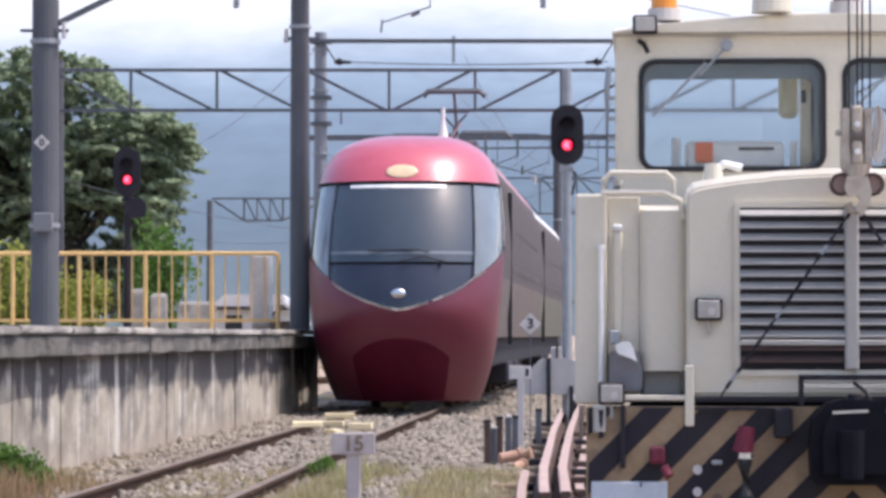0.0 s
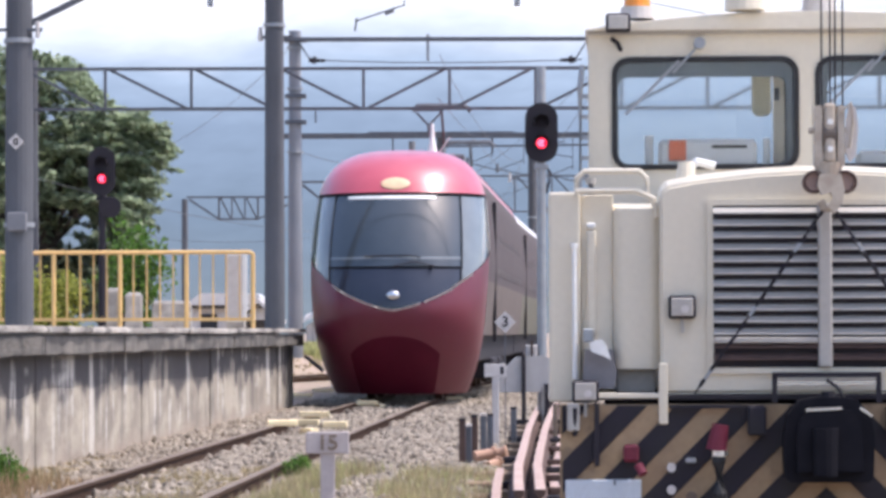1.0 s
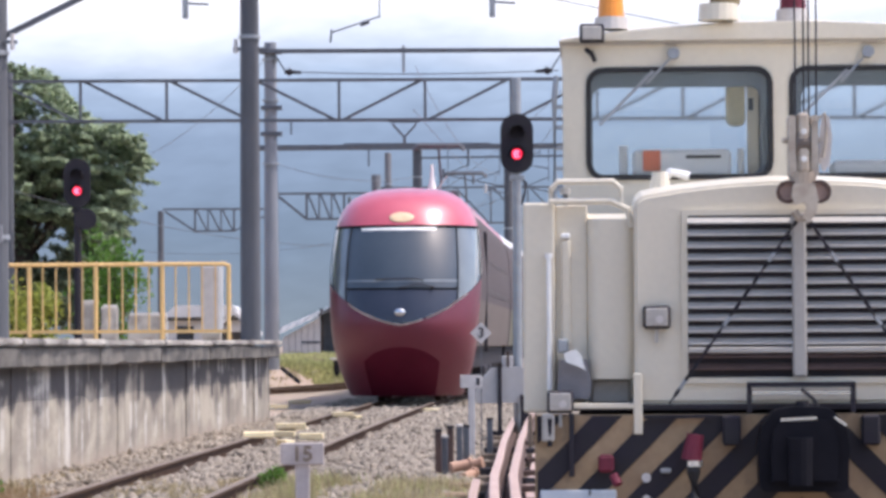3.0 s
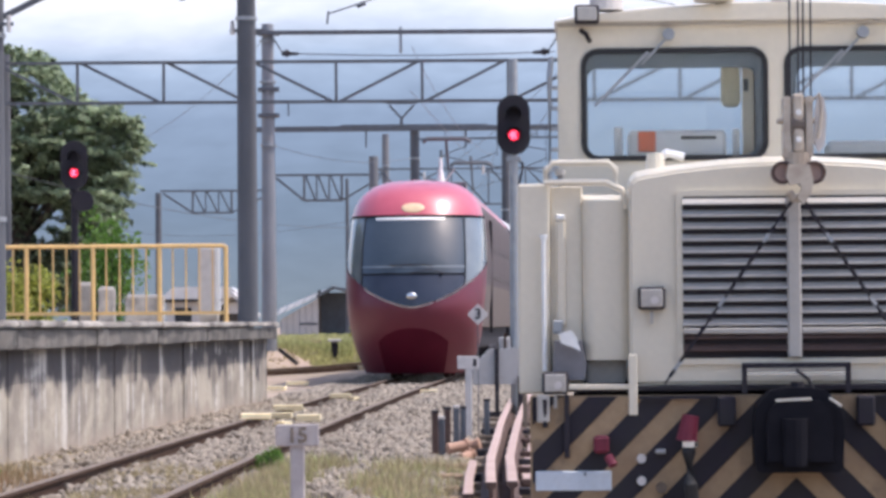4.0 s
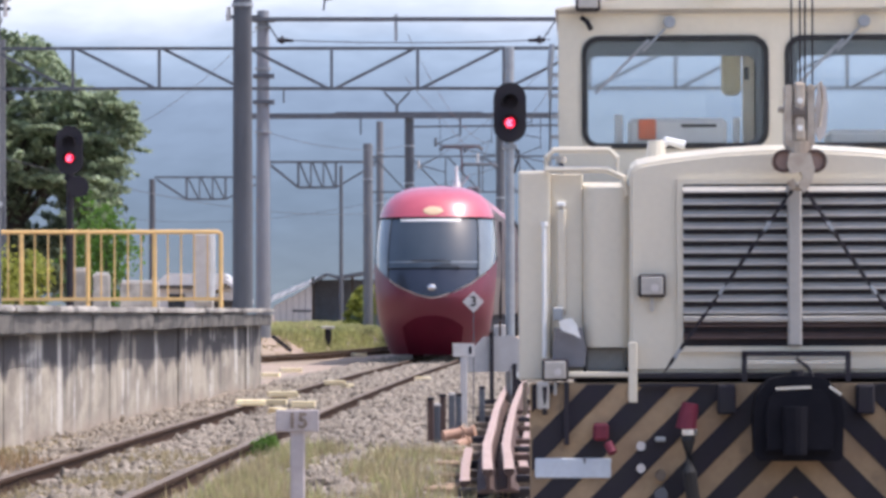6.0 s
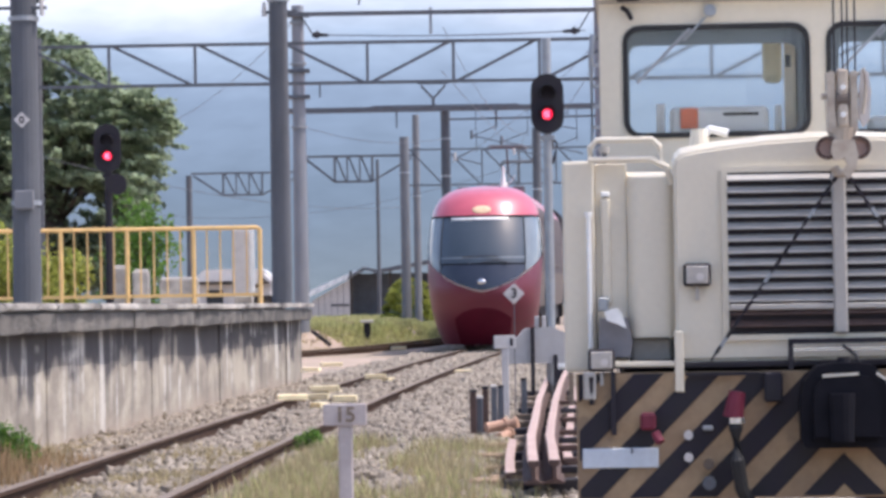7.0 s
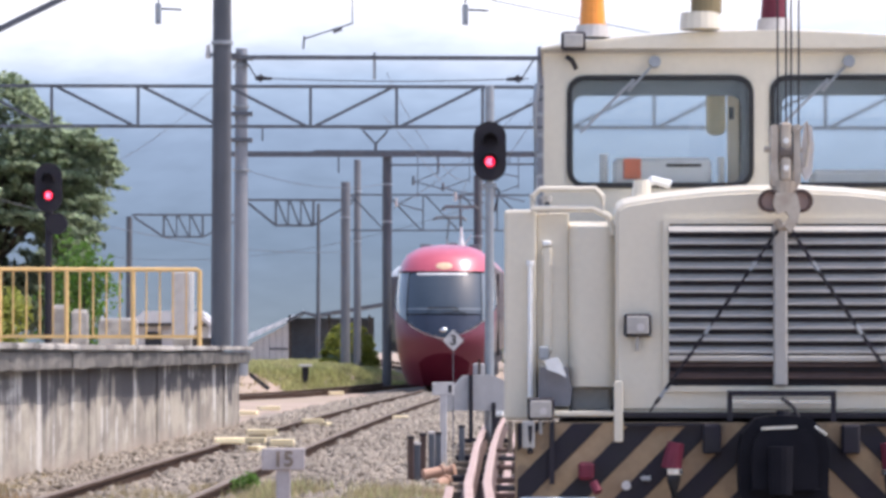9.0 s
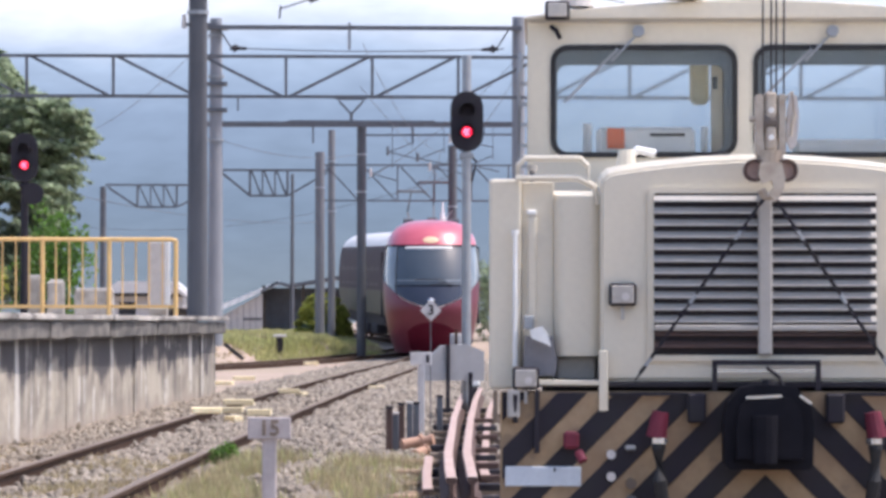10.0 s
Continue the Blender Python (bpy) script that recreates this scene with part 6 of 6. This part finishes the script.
build_railing()
t = thing("white_board", pose(-2.77, 51.3, 1.17), "weathered white board behind the railing", "board")
part("board", box(-0.17, 0.10, -0.02, 0.02, 0.12, 1.13, 0.008), OFFWHITE, t)
part("side_board", box(0.104, 0.17, -0.015, 0.03, 0.12, 1.13, 0.006), WHITE, t)
part("foot", box(-0.14, 0.14, -0.12, 0.12, 0.0, 0.125, 0.01), SLAB, t)
for x, w, h, lab in ((-4.78, 0.30, 0.62, "tall grey concrete block behind the railing"), (-4.42, 0.26, 0.55, "grey concrete block behind the railing"), (-3.83, 0.6, 0.42, "low pale concrete planter")):
    p = thing("concrete_block", pose(x, 52.4, 1.166), lab, "concrete block")
    part("body", box(-w / 2, w / 2, -0.15, 0.15, 0, h, 0.02), SLAB, p)
    part("cap", box(-w / 2 + 0.03, w / 2 - 0.03, -0.12, 0.12, h, h + 0.03, 0.01), OFFWHITE, p)


# ---- far buildings ----
def build_shed():
    t = thing("shed", pose(-3.3, 150, 0.42), "low shed with a pale sloping metal roof and open dark bay", "shed")
    part("wall", prism([(-1.7, 0), (0.0, 0), (0.0, 1.95), (-1.7, 1.0)], 0.0, 0.1), OFFWHITE, t, "pale grey boarded wall")
    for k in range(6):
        part("board_line", box(-1.7 + 0.28 * k, -1.68 + 0.28 * k, -0.02, 0.0, 0, 1.0 + 0.155 * k), STEEL, t)
    part("wall_rail", box(-0.85, -0.05, -0.05, 0.0, 0.75, 0.85), STEEL, t)
    part("back_wall", box(0.0, 3.8, 1.6, 1.7, 0, 2.2), STEEL, t)
    part("end_wall", box(3.7, 3.8, 0.2, 3.0, 0, 2.2), BARK, t)
    for x in (0.05, 1.8, 3.6):
        part("post", box(x - 0.06, x + 0.06, 0.0, 0.12, 0, 2.3), BARK, t)
    roof = bmesh.new()
    v = [roof.verts.new(p) for p in ((-1.97, -0.4, 1.12), (0.62, -0.4, 2.28), (0.72, 1.4, 2.52), (-1.78, 1.4, 1.50))]
    roof.faces.new(v)
    bmesh.ops.solidify(roof, geom=roof.faces[:], thickness=0.06)
    part("roof_slope", roof, ROOF_PALE, t, "pale sunlit metal roof")
    for k in range(7):
        x = -1.9 + 0.4 * k
        part("roof_seam", bar((x, -0.44, 1.18 + (x + 1.9) * 0.45), (x + 0.15, 1.4, 1.52 + (x + 1.9) * 0.41), 0.04), GALV, t)
    part("gable_roof", prism([(-0.1, 1.95), (0.66, 2.38), (1.2, 2.2), (4.4, 2.75), (4.4, 2.9), (1.2, 2.36), (0.62, 2.48), (-0.1, 2.05)], -0.3, 3.2), STEEL, t, "dark tiled roof")


build_shed()
t = thing("house", pose(-7.9, 140, 0.42), "low white house with brown eaves beyond the platform", "house")
part("wall", box(-1.5, 1.5, 0, 4, 0, 1.9), OFFWHITE, t)
part("roof", prism([(-1.75, 1.85), (1.75, 1.85), (1.2, 2.35), (-1.2, 2.35)], -0.3, 4.3), ROOF_PALE, t, "pale roof")
part("eave", box(-1.75, 1.75, -0.34, -0.28, 1.72, 1.86), BARK, t)
for x in (-0.8, 0.5):
    w = part("window", box(x - 0.35, x + 0.35, -0.04, 0.0, 0.9, 1.5), WINDOW, t)
    part("sill", box(x - 0.4, x + 0.4, -0.08, 0.0, 0.84, 0.9), OFFWHITE, w)
t = thing("house", pose(-6.1, 128, 0.42), "small house with a brown gable wall", "house")
part("wall", box(-0.7, 0.7, 0, 3, 0, 1.2), BARK, t)
part("roof", prism([(-0.95, 1.05), (0.0, 1.85), (0.95, 1.05), (0.95, 1.2), (0.0, 2.02), (-0.95, 1.2)], -0.2, 3.2), OFFWHITE, t, "pale pitched roof")
t = thing("relay_post", pose(-1.72, 100, 0.02), "short dark post with a pale cap", "post")
part("post", box(-0.1, 0.1, -0.1, 0.1, 0, 0.62, 0.02), BLACK, t)
part("cap", box(-0.2, 0.2, -0.16, 0.16, 0.62, 0.70, 0.02), OFFWHITE, t)


# ---- clutter by the track ----
def timber(x, y, l, w, h, turn, z=-0.1):
    t = new("timber_block", mesh_of(box(-l / 2, l / 2, -w / 2, w / 2, 0, h, 0.008), "timber_block"))
    t.data.materials.append(PALE_WOOD)
    t.matrix_world = pose(x, y, z, 0, 0, turn)
    tagged(t, "pale yellow timber block lying in the ballast", "timber", "pale timber blocks")


for x, y, l, w, h, turn, z in ((-1.62, 40.2, 0.36, 0.16, 0.07, 4, 0.0), (-1.36, 41.2, 0.30, 0.16, 0.07, -6, -0.02), (-1.3, 42.3, 0.38, 0.18, 0.07, 3, 0.05), (-1.02, 41.4, 0.30, 0.14, 0.08, -3, -0.06),
                               (-1.30, 40.3, 0.12, 0.3, 0.07, 25, -0.1), (-0.82, 53.6, 0.34, 0.16, 0.07, 5, -0.04), (-0.62, 53.9, 0.12, 0.2, 0.07, 30, -0.1), (-1.95, 69, 0.45, 0.2, 0.08, 8, -0.1), (-2.2, 64, 0.36, 0.2, 0.07, -10, -0.1),
                               (-0.75, 93, 0.4, 0.25, 0.10, 10, -0.1), (0.62, 60, 0.34, 0.16, 0.06, 0, -0.1), (-1.35, 47.0, 0.3, 0.14, 0.05, 0, -0.1), (0.2, 25.5, 0.16, 0.12, 0.06, 20, -0.12), (0.42, 24.2, 0.12, 0.1, 0.05, -30, -0.12)):
    timber(x, y, l, w, h, turn, z)


def build_rail_pile():
    lines = (((0.625, 20.8), (0.67, 22.5), (0.745, 25.0), (0.89, 28.5), (1.13, 34.5), (1.47, 42.0), (1.83, 49.0)),
             ((0.76, 20.9), (0.81, 22.5), (0.885, 25.0), (1.035, 28.5), (1.30, 34.5), (1.66, 42.0), (2.05, 49.5)),
             ((0.96, 23.5), (1.02, 25.5), (1.18, 28.5), (1.46, 34.5), (1.84, 42.0), (2.2, 48.0)),
             ((0.50, 21.6), (0.56, 24.0), (0.66, 27.0)))
    for k, l in enumerate(lines):
        t = thing("spare_rail", pose(0, 0, 0), "weathered pinkish-brown spare rail lying on timbers", "rail", "spare rails")
        pts = []
        for (xa, ya), (xb, yb) in zip(l, l[1:]):
            for u in range(4):
                pts.append((xa + (xb - xa) * u / 4, ya + (yb - ya) * u / 4, 0.13 if k < 2 else 0.02))
        pts.append((*l[-1], 0.13 if k < 2 else 0.02))
        rail_along("rail", pts, t, DARK_WEB, PINK_RUST, 1)
    for k in range(13):
        y = 21.6 + 1.15 * k * (1 + 0.05 * k)
        x = 0.66 + 0.034 * (y - 20.8)
        m = mesh_of(box(-0.22, 0.46 + 0.08 * (k % 3), -0.07, 0.07, 0, 0.105, 0.01), "bearer")
        b = new("timber_bearer", m)
        m.materials.append(SLEEPER if k % 3 else BLACK)
        b.matrix_world = pose(x, y, -0.128, 0, 0, random.uniform(-8, 8))
        tagged(b, "dark timber bearer under spare rails", "timber", "rail bearers")
    for k, (x, y, w) in enumerate(((0.90, 21.4, 0.16), (0.95, 22.6, 0.15), (1.02, 24.6, 0.17), (1.07, 26.0, 0.15), (1.15, 27.6, 0.18), (1.29, 30.7, 0.19), (1.40, 33.2, 0.2), (1.51, 35.9, 0.22))):
        f = new("fishplate", mesh_of(box(-w / 2, w / 2, -0.05, 0.05, 0, 0.045, 0.006), "fishplate"))
        f.data.materials.append(DARK_WEB if k % 3 else BLACK)
        f.matrix_world = pose(x, y, 0.021, 0, 0, random.uniform(-9, 9))
        tagged(f, "dark rusty fishplate on the rail pile", "fishplate", "fishplates")
    for x, y, l, turn in ((0.53, 24.2, 0.30, 12), (0.37, 22.4, 0.2, -20), (0.55, 22.8, 0.34, 8), (0.50, 26.2, 0.28, -15), (0.62, 28.2, 0.36, 20)):
        b = new("broken_sleeper_piece", mesh_of(box(-l / 2, l / 2, -0.09, 0.09, 0, 0.07, 0.014), "broken_sleeper_piece"))
        b.data.materials.append(BROKEN_WOOD)
        b.matrix_world = pose(x, y, -0.125, 0, 0, turn)
        tagged(b, "broken brown sleeper piece beside the rail pile", "timber", "sleeper pieces")


build_rail_pile()
t = thing("small_sign", pose(0.83, 36, -0.13), "faded white T-shaped marker post", "sign")
part("post", box(-0.036, 0.036, -0.02, 0.02, 0, 0.88, 0.006), OFFWHITE, t)
part("plate", box(-0.12, 0.11, -0.03, -0.02, 0.76, 0.90, 0.004), OFFWHITE, t)
part("bar_mark", box(0.05, 0.085, -0.036, -0.029, 0.79, 0.87), BLACK, t)
t = thing("relay_cabinet", pose(1.33, 41.5, -0.13), "grey sheet-metal relay cabinet on dark legs", "cabinet")
part("body", prism([(-0.32, 0.50), (0.42, 0.50), (0.42, 0.86), (0.2, 0.95), (-0.12, 0.93), (-0.32, 0.72)], 0, 0.3), material("grey_cabinet_paint", (0.44, 0.43, 0.42), 0.6, second=(0.37, 0.35, 0.34)), t)
for x in (-0.03, 0.25):
    part("leg", bar((x, -0.02, 0), (x, -0.02, 0.94 if x < 0 else 0.6), 0.05), BLACK, t)
for k, (x, y, h) in enumerate(((0.41, 31.2, 0.42), (0.47, 31.3, 0.36), (0.53, 31.6, 0.44), (0.64, 33.0, 0.42), (0.72, 33.6, 0.40), (0.98, 34.5, 0.45))):
    t = thing("short_stake", pose(x, y, -0.13), "short dark stake with a pale top", "stake", "dark stakes")
    part("shaft", box(-0.03, 0.03, -0.03, 0.03, 0, h, 0.006), DARK_WEB if k in (0, 2) else STEEL, t)
    part("top", box(-0.035, 0.035, -0.035, 0.035, h, h + 0.025, 0.006), OFFWHITE if k in (1, 3) else BLACK, t)
for x, y, z, a in ((0.60, 30.6, -0.02, 20), (0.72, 31.4, -0.04, -15), (0.66, 30.0, -0.09, 60)):
    t = thing("clay_pipe", pose(x, y, z, 0, 0, a), "broken terracotta pipe piece", "pipe", "clay pipe pieces")
    part("pipe", rod((-0.09, 0, 0), (0.09, 0, 0.03), 0.05, 0.045, 12), CLAY, t)
    part("rim", rod((0.085, 0, 0.03), (0.11, 0, 0.035), 0.06, 0.06, 12), CLAY, t)
# made-up block: its white top stands for sun glare on a rail end
t = thing("rail_end_glare", pose(2.02, 52, -0.13), "white-topped block for the sun glare on a rail end", "switch stand")
part("base", box(-0.16, 0.16, -0.1, 0.1, 0, 0.22, 0.02), BLACK, t)
part("top", box(-0.13, 0.13, -0.09, 0.09, 0.22, 0.36, 0.04, segments=2), WHITE, t)


# ---- what moves ----
def motions():
    times = [0.5 * k for k in range(21)]
    for k, car in enumerate((lead_car, mid_car)):
        walk(car, [(t, car_pose(train_front(t) + 19.8 * k)) for t in times])


motions()
